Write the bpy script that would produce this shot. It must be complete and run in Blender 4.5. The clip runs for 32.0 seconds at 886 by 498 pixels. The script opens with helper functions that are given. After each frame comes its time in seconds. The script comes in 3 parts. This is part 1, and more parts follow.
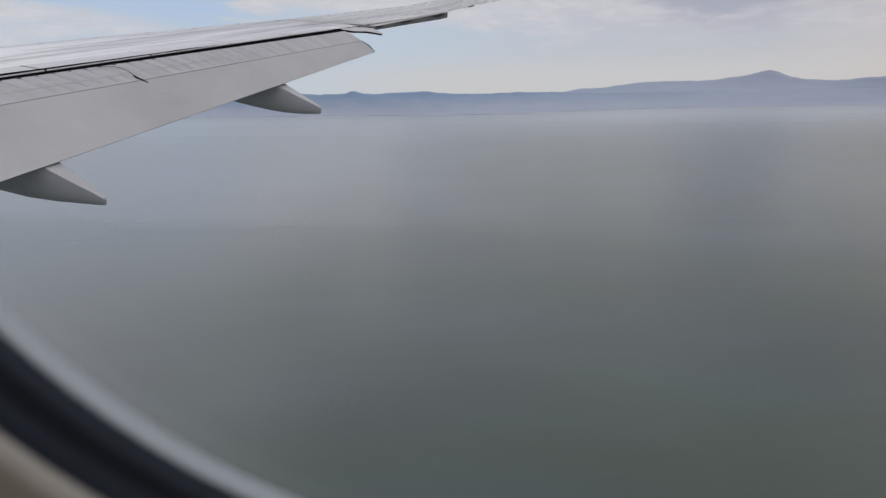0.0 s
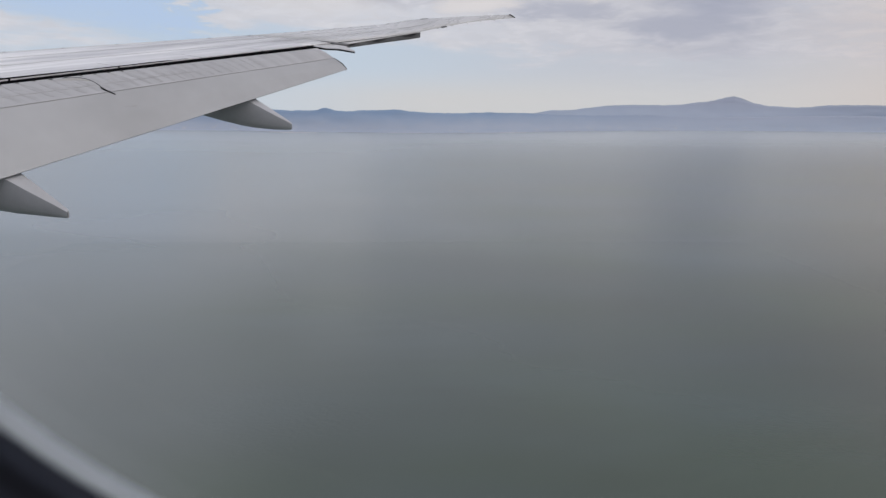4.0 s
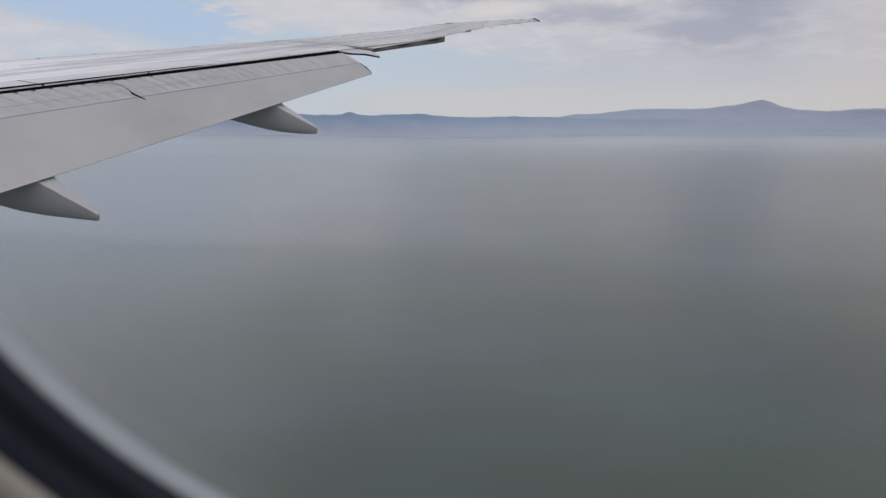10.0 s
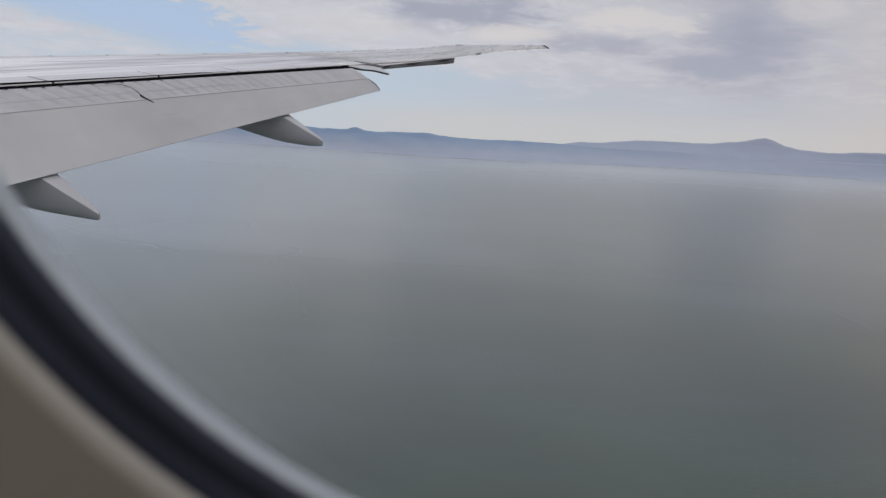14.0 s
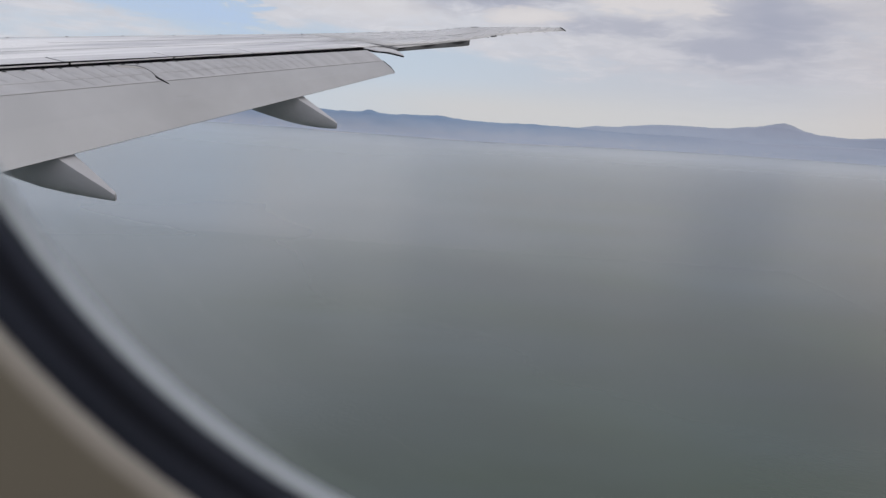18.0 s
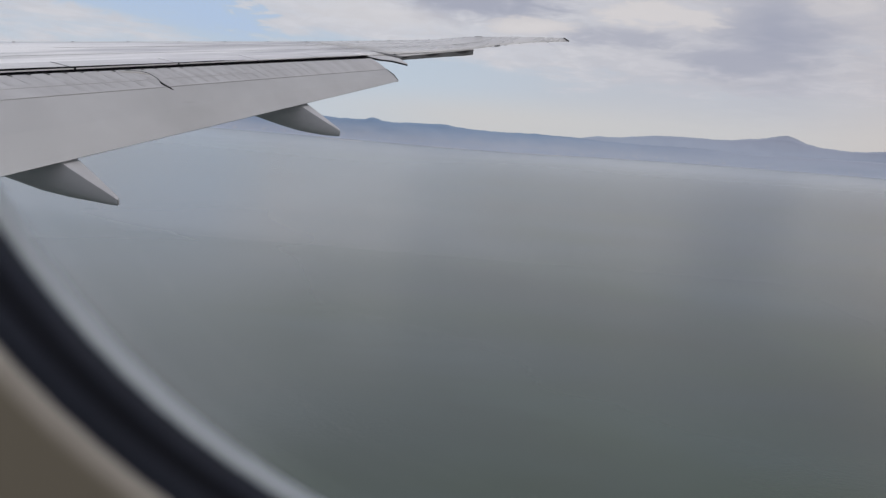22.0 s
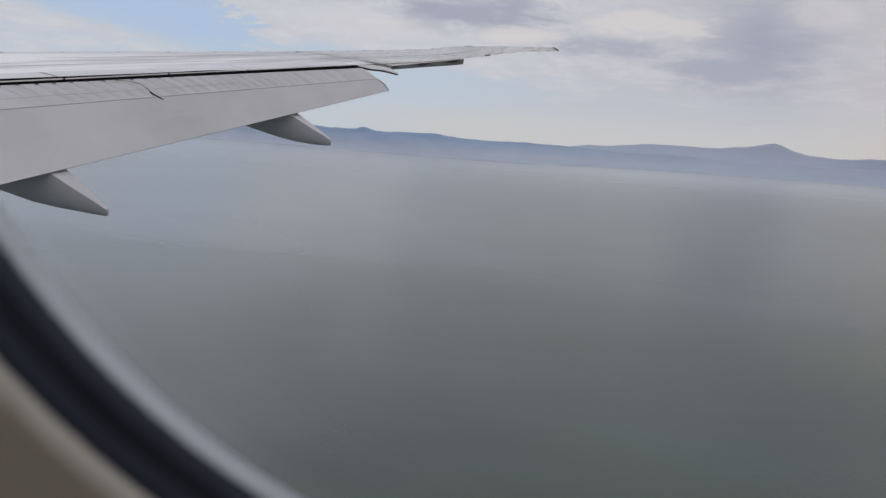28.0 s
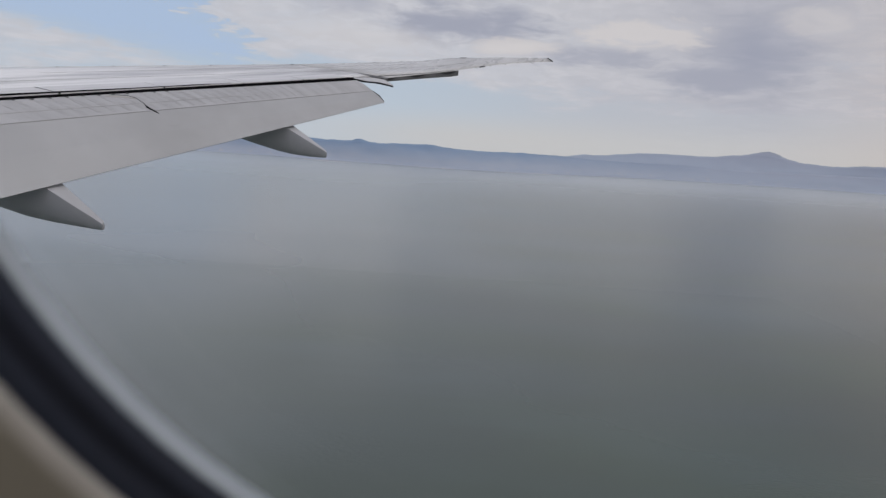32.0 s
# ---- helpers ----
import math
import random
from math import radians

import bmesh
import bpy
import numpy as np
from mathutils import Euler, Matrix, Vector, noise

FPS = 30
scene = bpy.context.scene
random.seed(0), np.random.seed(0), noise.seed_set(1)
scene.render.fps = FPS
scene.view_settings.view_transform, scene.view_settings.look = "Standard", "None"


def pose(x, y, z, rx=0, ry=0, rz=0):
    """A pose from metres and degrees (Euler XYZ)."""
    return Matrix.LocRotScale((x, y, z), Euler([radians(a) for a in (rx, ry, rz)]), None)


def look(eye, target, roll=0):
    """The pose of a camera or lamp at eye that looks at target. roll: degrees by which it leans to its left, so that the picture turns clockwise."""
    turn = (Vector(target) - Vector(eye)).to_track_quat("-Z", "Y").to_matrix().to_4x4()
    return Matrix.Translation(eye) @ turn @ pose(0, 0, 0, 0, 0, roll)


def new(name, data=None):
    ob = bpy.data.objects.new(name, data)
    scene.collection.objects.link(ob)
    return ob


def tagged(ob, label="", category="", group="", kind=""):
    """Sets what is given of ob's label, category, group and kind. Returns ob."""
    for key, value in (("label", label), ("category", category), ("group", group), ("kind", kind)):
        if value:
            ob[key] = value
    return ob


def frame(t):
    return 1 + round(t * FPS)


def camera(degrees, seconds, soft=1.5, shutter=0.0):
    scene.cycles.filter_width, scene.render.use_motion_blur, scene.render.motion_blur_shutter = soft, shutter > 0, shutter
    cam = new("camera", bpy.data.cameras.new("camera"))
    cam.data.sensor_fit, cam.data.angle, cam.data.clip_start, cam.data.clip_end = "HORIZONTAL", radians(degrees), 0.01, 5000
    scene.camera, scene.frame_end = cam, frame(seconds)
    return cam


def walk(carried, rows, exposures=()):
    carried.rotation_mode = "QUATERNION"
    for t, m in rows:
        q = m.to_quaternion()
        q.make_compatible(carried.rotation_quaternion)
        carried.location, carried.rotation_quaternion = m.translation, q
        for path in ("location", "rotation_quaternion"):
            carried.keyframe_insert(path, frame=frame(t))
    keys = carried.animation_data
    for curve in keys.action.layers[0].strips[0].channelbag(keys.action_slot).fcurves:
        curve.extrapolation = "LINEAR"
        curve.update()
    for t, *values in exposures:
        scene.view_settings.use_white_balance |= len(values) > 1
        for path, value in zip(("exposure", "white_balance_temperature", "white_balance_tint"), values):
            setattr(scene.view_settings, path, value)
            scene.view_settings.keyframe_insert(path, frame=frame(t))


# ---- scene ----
ALT = 104.0  # height of the eye over the water

# ---------------------------------------------------------------- camera
cam = camera(66.0, 32.0, soft=1.4)
cam.data.dof.use_dof = True
cam.data.dof.focus_distance = 22.0
cam.data.dof.aperture_fstop = 11.0
EXPOSURES = [(0, 0.02), (1, 0.33), (2.2, 0.32), (3.2, 0.12), (4.2, 0.1), (6, 0), (15, 0), (18, 0.1), (20, 0.1), (22, 0.03), (25, 0.08), (28, 0), (30, 0.02), (31, 0.04), (32, -0.07)]
ROWS = [
    (0, 0.011, 0, ALT + 0.0059, 76.988, 0.917, 0.182),
    (0.5, 0.0117, 0, ALT + 0.0074, 74.834, -0.154, -0.474),
    (1, 0.0124, 0, ALT + 0.0089, 74.108, -0.354, -0.809),
    (1.5, 0.0127, 0, ALT + 0.0086, 73.693, -0.462, -1.15),
    (2, 0.0094, 0, ALT + 0.0119, 74.068, -0.434, -1.496),
    (2.5, 0.0097, 0, ALT + 0.0126, 75.439, -0.49, -1.803),
    (3, 0.0099, 0, ALT + 0.0134, 76.614, -0.435, -1.952),
    (3.5, 0.0132, 0, ALT + 0.0107, 77.434, -0.575, -2.068),
    (4, 0.0164, 0, ALT + 0.0079, 78.497, -0.329, -2.128),
    (4.5, 0.0153, 0, ALT + 0.0084, 79.043, -0.05, -1.913),
    (6.5, 0.0109, 0, ALT + 0.0102, 79.283, 0.051, -1.181),
    (7, 0.0098, 0, ALT + 0.0107, 79.275, 0.141, -1.084),
    (7.5, 0.0084, 0, ALT + 0.0121, 79.229, 0.208, -1.104),
    (8, 0.0071, 0, ALT + 0.0135, 79.399, 0.125, -1.014),
    (8.5, 0.0086, 0, ALT + 0.0096, 79.506, 0.104, -0.868),
    (9, 0.0101, 0, ALT + 0.0056, 79.203, 0.102, -0.551),
    (9.5, 0.009, 0, ALT + 0.0068, 79.036, -0.088, -0.335),
    (10, 0.008, 0, ALT + 0.008, 78.818, -0.237, -0.16),
    (10.5, 0.008, 0, ALT + 0.0075, 78.815, -0.387, 0.02),
    (11, 0.0079, 0, ALT + 0.0069, 78.78, -0.534, 0.194),
    (11.5, 0.0083, 0, ALT + 0.0069, 78.747, -0.563, 0.153),
    (12, 0.0086, 0, ALT + 0.0069, 78.74, -0.687, 0.369),
    (12.5, 0.0084, 0, ALT + 0.0058, 78.69, -0.939, 0.364),
    (13, 0.0081, 0, ALT + 0.0048, 78.472, -1.323, 0.289),
    (13.5, 0.0026, 0, ALT + 0.0013, 79.053, -2.405, 0.371),
    (14, -0.003, 0, ALT - 0.0022, 80.446, -3.441, 0.254),
    (14.5, -0.0024, 0, ALT - 0.0018, 81.016, -4.378, 0.439),
    (15, -0.0018, 0, ALT - 0.0014, 80.748, -4.674, 0.652),
    (15.5, -0.0017, 0, ALT - 0.0007, 79.923, -3.917, 1.075),
    (17.5, -0.0012, 0, ALT + 0.0017, 79.03, -3.756, 1.315),
    (18, -0.001, 0, ALT + 0.0023, 78.979, -3.786, 1.456),
    (18.5, -0.0005, 0, ALT + 0.0017, 78.913, -3.941, 1.536),
    (19, 0.0001, 0, ALT + 0.0011, 78.774, -4.136, 1.649),
    (19.5, 0.0004, 0, ALT + 0.0019, 78.633, -3.913, 1.896),
    (20, 0.0006, 0, ALT + 0.0026, 78.361, -3.971, 2.121),
    (20.5, 0.0004, 0, ALT + 0.0019, 78.597, -3.947, 2.365),
    (21, 0.0001, 0, ALT + 0.0011, 79.057, -4.208, 2.211),
    (21.5, 0.0008, 0, ALT + 0.0016, 79.391, -4.275, 1.911),
    (22, 0.0014, 0, ALT + 0.0021, 79.664, -4.41, 1.707),
    (22.5, 0.0008, 0, ALT + 0.0011, 79.862, -4.331, 1.594),
    (23, 0.0001, 0, ALT + 0.0002, 79.768, -4.405, 1.426),
    (23.5, -0.0005, 0, ALT + 0.002, 80.449, -4.594, 1.333),
    (24, -0.001, 0, ALT + 0.0039, 80.636, -4.565, 1.343),
    (24.5, -0.0003, 0, ALT + 0.0022, 80.897, -4.57, 1.369),
    (25, 0.0004, 0, ALT + 0.0004, 80.646, -4.351, 1.286),
    (25.5, 0.0004, 0, ALT + 0.0006, 80.109, -4.306, 1.1),
    (27.5, 0.0002, 0, ALT + 0.0015, 81.074, -4.106, 0.942),
    (28, 0.0002, 0, ALT + 0.0017, 80.464, -4.232, 0.938),
    (28.5, 0.0003, 0, ALT + 0.003, 80.168, -3.855, 0.87),
    (29, 0.0003, 0, ALT + 0.0043, 80.434, -3.783, 0.889),
    (29.5, 0.0007, 0, ALT + 0.0056, 80.643, -3.786, 0.819),
    (30, 0.0011, 0, ALT + 0.0068, 80.833, -3.891, 0.728),
    (30.5, 0.0026, 0, ALT + 0.0064, 81.11, -3.679, 0.607),
    (31, 0.0042, 0, ALT + 0.006, 80.78, -3.829, 0.729),
    (31.5, 0.0015, 0, ALT + 0.0047, 81.41, -3.533, 0.574),
    (32, -0.0012, 0, ALT + 0.0034, 81.394, -3.732, 0.565),
]
walk(cam, [(r[0], pose(*r[1:])) for r in ROWS], EXPOSURES)

# ---------------------------------------------------------------- world and light
SUN_AZ, SUN_EL = radians(82), radians(46)


def build_world():
    w = bpy.data.worlds.new("sky")
    w.use_nodes = True
    scene.world = w
    nt = w.node_tree
    nt.nodes.clear()
    N, L = nt.nodes.new, nt.links.new

    def math_(op, a, b=None, clamp=False):
        n = N("ShaderNodeMath")
        n.operation, n.use_clamp = op, clamp
        for i, v in enumerate((a, b)):
            if v is None:
                continue
            if isinstance(v, (int, float)):
                n.inputs[i].default_value = v
            else:
                L(v, n.inputs[i])
        return n.outputs[0]

    def ramp(v, lo, hi, a=0.0, b=1.0):
        n = N("ShaderNodeMapRange")
        n.interpolation_type = "SMOOTHSTEP"
        L(v, n.inputs[0])
        for i, x in zip((1, 2, 3, 4), (lo, hi, a, b)):
            n.inputs[i].default_value = x
        return n.outputs[0]

    def mix(f, a, b):
        n = N("ShaderNodeMix")
        n.data_type = "RGBA"
        L(f, n.inputs[0])
        for i, v in ((6, a), (7, b)):
            if isinstance(v, tuple):
                n.inputs[i].default_value = (*v, 1)
            else:
                L(v, n.inputs[i])
        return n.outputs[2]

    def noise_(vec, scale, detail=5, rough=0.55, dist=0.0):
        n = N("ShaderNodeTexNoise")
        L(vec, n.inputs["Vector"])
        n.inputs["Scale"].default_value, n.inputs["Detail"].default_value = scale, detail
        n.inputs["Roughness"].default_value, n.inputs["Distortion"].default_value = rough, dist
        return n.outputs["Fac"]

    geo = N("ShaderNodeTexCoord").outputs["Generated"]
    sep = N("ShaderNodeSeparateXYZ")
    L(geo, sep.inputs[0])
    x, y, z = sep.outputs
    up = math_("MAXIMUM", z, 0.0)
    lift = math_("ADD", up, 0.13)
    comb = N("ShaderNodeCombineXYZ")
    L(math_("DIVIDE", x, lift), comb.inputs[0])
    L(math_("DIVIDE", y, lift), comb.inputs[1])
    sheet = comb.outputs[0]

    sky = N("ShaderNodeTexSky")
    sky.sky_type = "NISHITA"
    sky.sun_disc = False
    sky.sun_elevation, sky.sun_rotation = SUN_EL, SUN_AZ
    sky.air_density, sky.dust_density, sky.ozone_density = 1.0, 2.0, 1.0
    sc = N("ShaderNodeVectorMath")
    sc.operation = "SCALE"
    L(sky.outputs[0], sc.inputs[0])
    sc.inputs[3].default_value = 0.10
    az = math_("ARCTAN2", x, y)
    haze = mix(ramp(az, -0.15, 0.30), (0.520, 0.595, 0.680), (0.525, 0.540, 0.585))
    cream = math_("MULTIPLY", ramp(up, 0.012, 0.062, 1.0, 0.0), ramp(az, -0.28, 0.05, 0.3, 1.0))
    haze = mix(cream, haze, (0.588, 0.585, 0.588))
    haze = mix(ramp(az, 0.34, 0.75), haze, (0.600, 0.540, 0.512))
    blue = N("ShaderNodeMix")
    blue.data_type = "RGBA"
    blue.inputs[0].default_value = 0.62
    L(sc.outputs[0], blue.inputs[6])
    blue.inputs[7].default_value = (0.41, 0.55, 0.80, 1)
    clear = mix(ramp(up, 0.02, 0.20, 0.95, 0.40), blue.outputs[2], haze)

    # cloud sheet: bright broken stratus with grey bellies
    cover = noise_(sheet, 1.1, 7, 0.56, 0.6)
    fine = noise_(sheet, 3.0, 6, 0.56, 0.4)
    wisp = noise_(sheet, 6.5, 6, 0.60, 0.8)
    amount = math_("ADD", math_("MULTIPLY", cover, 0.62), math_("MULTIPLY", fine, 0.38))
    ragged = math_("ADD", math_("MULTIPLY", fine, 0.62), math_("MULTIPLY", wisp, 0.38))
    off = math_("SUBTRACT", ragged, 0.5)

    def blob(a0, e0, ra, re, edge=1.1, soft=1.1):
        """soft patch round a heading and height of the sky, in degrees, with a ragged outline"""
        a0, ra, re = radians(a0), radians(ra), radians(re)
        da = math_("DIVIDE", math_("SUBTRACT", az, a0), ra)
        de = math_("DIVIDE", math_("SUBTRACT", z, math.sin(radians(e0))), re)
        d = math_("SQRT", math_("ADD", math_("MULTIPLY", da, da), math_("MULTIPLY", de, de)))
        d = math_("ADD", d, math_("MULTIPLY", off, edge))
        return ramp(d, 1.0 - soft * 0.65, 1.0 + soft * 0.35, 1.0, 0.0)

    def many(op, *masks):
        m = masks[0]
        for k in masks[1:]:
            m = math_(op, m, k)
        return m

    # blue gap over the wing's root: a ragged bank ends it outboard, a pale slanting streak below
    lean = math_("MULTIPLY", math_("MAXIMUM", math_("SUBTRACT", z, 0.125), 0.0), 2.0)
    bank_edge = ramp(many("ADD", az, lean, math_("MULTIPLY", off, 0.40)), -0.340, -0.255, 1.0, 0.0)
    streak_top = math_("ADD", math_("MULTIPLY", math_("ADD", az, 0.38), 0.138), math_("ADD", z, math_("MULTIPLY", off, 0.05)))
    gap = many("MULTIPLY", bank_edge, ramp(streak_top, 0.078, 0.122), ramp(az, -1.1, -0.7), ramp(up, 0.155, 0.225, 1.0, 0.0))
    clear = mix(math_("MULTIPLY", gap, 0.88), clear, (0.430, 0.548, 0.745))
    streak = blob(-31, 3.4, 22, 3.0, 1.2, 1.8)
    base = math_("ADD", 0.092, math_("MULTIPLY", ramp(az, -0.2, 0.25), -0.035))
    rise = ramp(math_("SUBTRACT", up, base), -0.035, 0.055, -0.22, 0.20)
    rise = math_("ADD", rise, math_("MULTIPLY", streak, 0.26))
    dens = ramp(math_("ADD", math_("SUBTRACT", amount, math_("MULTIPLY", gap, 0.42)), rise), 0.40, 0.62)
    overhead = math_("MULTIPLY", ramp(noise_(sheet, 1.3, 5, 0.52, 0.5), 0.43, 0.60), ramp(up, 0.20, 0.30))
    belly = many("MAXIMUM", blob(0.3, 9.8, 7.5, 1.5, 3.2), math_("MULTIPLY", blob(11.5, 7.7, 6.5, 0.8, 3.4), 0.7), math_("MULTIPLY", blob(-9, 10.6, 4.0, 0.9, 2.2), 0.5), overhead)
    shaft = many("MAXIMUM", math_("MULTIPLY", blob(22.0, 8.0, 11.0, 9.0, 1.0, 1.9), 0.34), math_("MULTIPLY", blob(22.9, 8.2, 5.3, 3.9, 1.5, 1.6), 0.90), math_("MULTIPLY", blob(23.0, 13.0, 7.8, 7.0, 1.2, 1.9), 0.55), math_("MULTIPLY", blob(20.8, 6.4, 5.4, 1.7, 1.6), 0.75), math_("MULTIPLY", blob(23.4, 4.6, 5.2, 3.6, 1.0, 1.7), 0.46))
    dark = many("MAXIMUM", math_("MULTIPLY", belly, 0.85), shaft)
    lit = many("MAXIMUM", blob(14.8, 9.5, 4.6, 1.0, 5.0, 0.8), blob(4.6, 8.2, 3.4, 0.65, 4.4, 0.8), math_("MULTIPLY", blob(26.6, 10.3, 2.4, 1.0, 4.4, 0.8), 0.6), math_("MULTIPLY", blob(-8, 8.2, 6.0, 1.1, 3.4), 0.5))
    white = mix(ramp(az, -0.2, 0.55), (0.580, 0.600, 0.662), (0.560, 0.552, 0.590))
    white = mix(ramp(fine, 0.42, 0.62, 0.0, 0.55), white, (0.655, 0.648, 0.685))
    white = mix(ramp(az, 0.44, 0.68), white, (0.605, 0.552, 0.545))
    white = mix(ramp(wisp, 0.40, 0.60, 0.30, 0.0), white, (0.50, 0.505, 0.555))
    cloud = mix(dark, white, (0.345, 0.365, 0.458))
    cloud = mix(math_("MULTIPLY", lit, 0.75), cloud, (0.685, 0.652, 0.652))
    full = mix(many("MAXIMUM", dens, math_("MULTIPLY", shaft, 0.85)), clear, cloud)
    bg = N("ShaderNodeBackground")
    L(full, bg.inputs[0])
    bg.inputs[1].default_value = 1.0
    out = N("ShaderNodeOutputWorld")
    L(bg.outputs[0], out.inputs[0])


build_world()

sun = new("sun", bpy.data.lights.new("sun", "SUN"))
sun.data.energy, sun.data.angle, sun.data.color = 0.8, radians(14), (1.0, 0.97, 0.94)
sun.matrix_world = look((300 * math.sin(SUN_AZ) * math.cos(SUN_EL), 300 * math.cos(SUN_AZ) * math.cos(SUN_EL), ALT + 300 * math.sin(SUN_EL)), (0, 0, ALT))

# the cabin's ceiling light, behind the seats
lamp = new("cabin_lamp", bpy.data.lights.new("cabin_lamp", "AREA"))
lamp.data.shape, lamp.data.size, lamp.data.size_y, lamp.data.energy = "RECTANGLE", 4.0, 0.5, 22.0
lamp.data.color = (1.0, 0.94, 0.84)
lamp.matrix_world = look((0, -2.4, ALT + 1.25), (0, -1.6, ALT))


# ---------------------------------------------------------------- materials
def material(name, base, rough=0.5, metal=0.0, vary=0.12, scale=2.0, fine=40.0, bump=0.0, bump_scale=60.0, tint=None, stretch=(1, 1, 1), coat=0.0, spec=0.5, turn=0.0, span=(0.42, 0.92)):
    """Principled surface whose colour and gloss wander at two scales, with fine relief."""
    m = bpy.data.materials.new(name)
    m.use_nodes = True
    nt = m.node_tree
    N, L = nt.nodes.new, nt.links.new
    p = nt.nodes["Principled BSDF"]
    p.inputs["Metallic"].default_value = metal
    p.inputs["Coat Weight"].default_value = coat
    p.inputs["Specular IOR Level"].default_value = spec
    tc = N("ShaderNodeTexCoord")
    mp = N("ShaderNodeMapping")
    mp.inputs["Scale"].default_value = stretch
    rot = N("ShaderNodeVectorRotate")
    rot.rotation_type = "Z_AXIS"
    rot.inputs["Angle"].default_value = turn
    L(tc.outputs["Object"], rot.inputs["Vector"])
    L(rot.outputs[0], mp.inputs[0])

    def tex(s, d=4):
        n = N("ShaderNodeTexNoise")
        n.inputs["Scale"].default_value, n.inputs["Detail"].default_value = s, d
        L(mp.outputs[0], n.inputs["Vector"])
        return n.outputs["Fac"]

    a, b = tex(scale), tex(fine, 3)
    add = N("ShaderNodeMath")
    add.operation = "MULTIPLY_ADD"
    L(b, add.inputs[0])
    add.inputs[1].default_value = 0.35
    L(a, add.inputs[2])
    rng = N("ShaderNodeMapRange")
    L(add.outputs[0], rng.inputs[0])
    rng.inputs[1].default_value, rng.inputs[2].default_value = span
    mx = N("ShaderNodeMix")
    mx.data_type = "RGBA"
    dk = tint or tuple(c * (1 - vary) for c in base)
    mx.inputs[6].default_value = (*dk, 1)
    mx.inputs[7].default_value = (*[min(1, c * (1 + vary * 0.5)) for c in base], 1)
    L(rng.outputs[0], mx.inputs[0])
    L(mx.outputs[2], p.inputs["Base Color"])
    rr = N("ShaderNodeMapRange")
    L(b, rr.inputs[0])
    rr.inputs[3].default_value, rr.inputs[4].default_value = max(0.02, rough - 0.08), min(1, rough + 0.08)
    L(rr.outputs[0], p.inputs["Roughness"])
    if bump:
        bn = N("ShaderNodeBump")
        bn.inputs["Strength"].default_value, bn.inputs["Distance"].default_value = bump, 0.01
        L(tex(bump_scale, 5), bn.inputs["Height"])
        L(bn.outputs[0], p.inputs["Normal"])
    return m


SWEEP = radians(24.5)
# wing and spoiler colour streaks mix smudges with imitated sky reflection
M_PAINT = material("sheen_streaked_wing_paint", (0.83, 0.83, 0.865), 0.20, 0, 0.38, 0.75, 2.6, 1.0, 1.0, stretch=(1.6, 0.11, 1), turn=SWEEP, span=(0.54, 0.80))
# outer skin darkened in colour, for the sky reflection that weakens outboard
M_OUTER = material("outer_dimmed_paint", (0.64, 0.645, 0.655), 0.28, 0, 0.20, 0.9, 3.0, 0.5, 1.4, stretch=(1.6, 0.12, 1), turn=SWEEP)
M_SPOILER = material("spoiler_paint", (0.74, 0.735, 0.755), 0.22, 0, 0.20, 0.9, 2.4, 0.6, 1.2, stretch=(1.6, 0.2, 1), turn=SWEEP, span=(0.5, 0.85))
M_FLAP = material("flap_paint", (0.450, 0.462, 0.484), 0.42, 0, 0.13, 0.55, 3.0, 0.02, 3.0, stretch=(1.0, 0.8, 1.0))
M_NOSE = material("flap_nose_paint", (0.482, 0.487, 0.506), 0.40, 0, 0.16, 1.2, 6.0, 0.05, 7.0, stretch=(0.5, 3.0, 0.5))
M_CANOE = material("fairing_paint", (0.505, 0.515, 0.54), 0.45, 0, 0.12, 1.5, 18.0, 0.03, 10.0)
M_DARK = material("shade_and_mark_black", (0.0032, 0.0036, 0.0058), 0.8, 0, 0.3, 3.0, 30.0, spec=0.1)
M_SEAM = material("seam_sealant", (0.36, 0.362, 0.385), 0.7, 0, 0.3, 3.0, 30.0)
M_SOOT = material("soot_streak", (0.13, 0.13, 0.135), 0.8, 0, 0.4, 6.0, 40.0)
M_HINGE = material("aileron_shade_face", (0.085, 0.09, 0.097), 0.55, 0, 0.55, 1.1, 5.0)
M_AIL_BLACK = material("aileron_black", (0.022, 0.023, 0.026), 0.8, 0, 0.5, 2.0, 10.0, spec=0.2)
M_TONGUE = material("tongue_paint", (0.60, 0.605, 0.62), 0.35, 0, 0.15, 1.2, 6.0)
M_FILM = material("brown_film", (0.445, 0.435, 0.415), 0.5, 0, 0.10, 8.0, 30.0)
M_FAINT = material("faint_line_paint", (0.462, 0.465, 0.483), 0.45, 0, 0.12, 6.0, 20.0)
M_FIN = material("weathered_fin", (0.24, 0.245, 0.26), 0.6, 0, 0.3, 6.0, 40.0)
M_AILERON = material("aileron_grey", (0.155, 0.16, 0.17), 0.55, 0, 0.30, 1.6, 9.0)
M_NOSELINE = material("rib_shade_paint", (0.452, 0.455, 0.473), 0.45, 0, 0.22, 6.0, 20.0)
M_STAIN = material("grey_stain", (0.40, 0.402, 0.415), 0.55, 0, 0.2, 6.0, 40.0)
M_LINER = material("beige_cabin_plastic", (0.43, 0.40, 0.36), 0.62, 0, 0.06, 4.0, 120.0, 0.06, 900.0)
M_LIP = material("pale_trim_plastic", (0.52, 0.495, 0.482), 0.55, 0, 0.05, 5.0, 120.0, 0.03, 900.0)
M_SEAL = material("black_window_seal", (0.021, 0.026, 0.042), 0.75, 0, 0.25, 18.0, 160.0, 0.05, 700.0, spec=0.15)
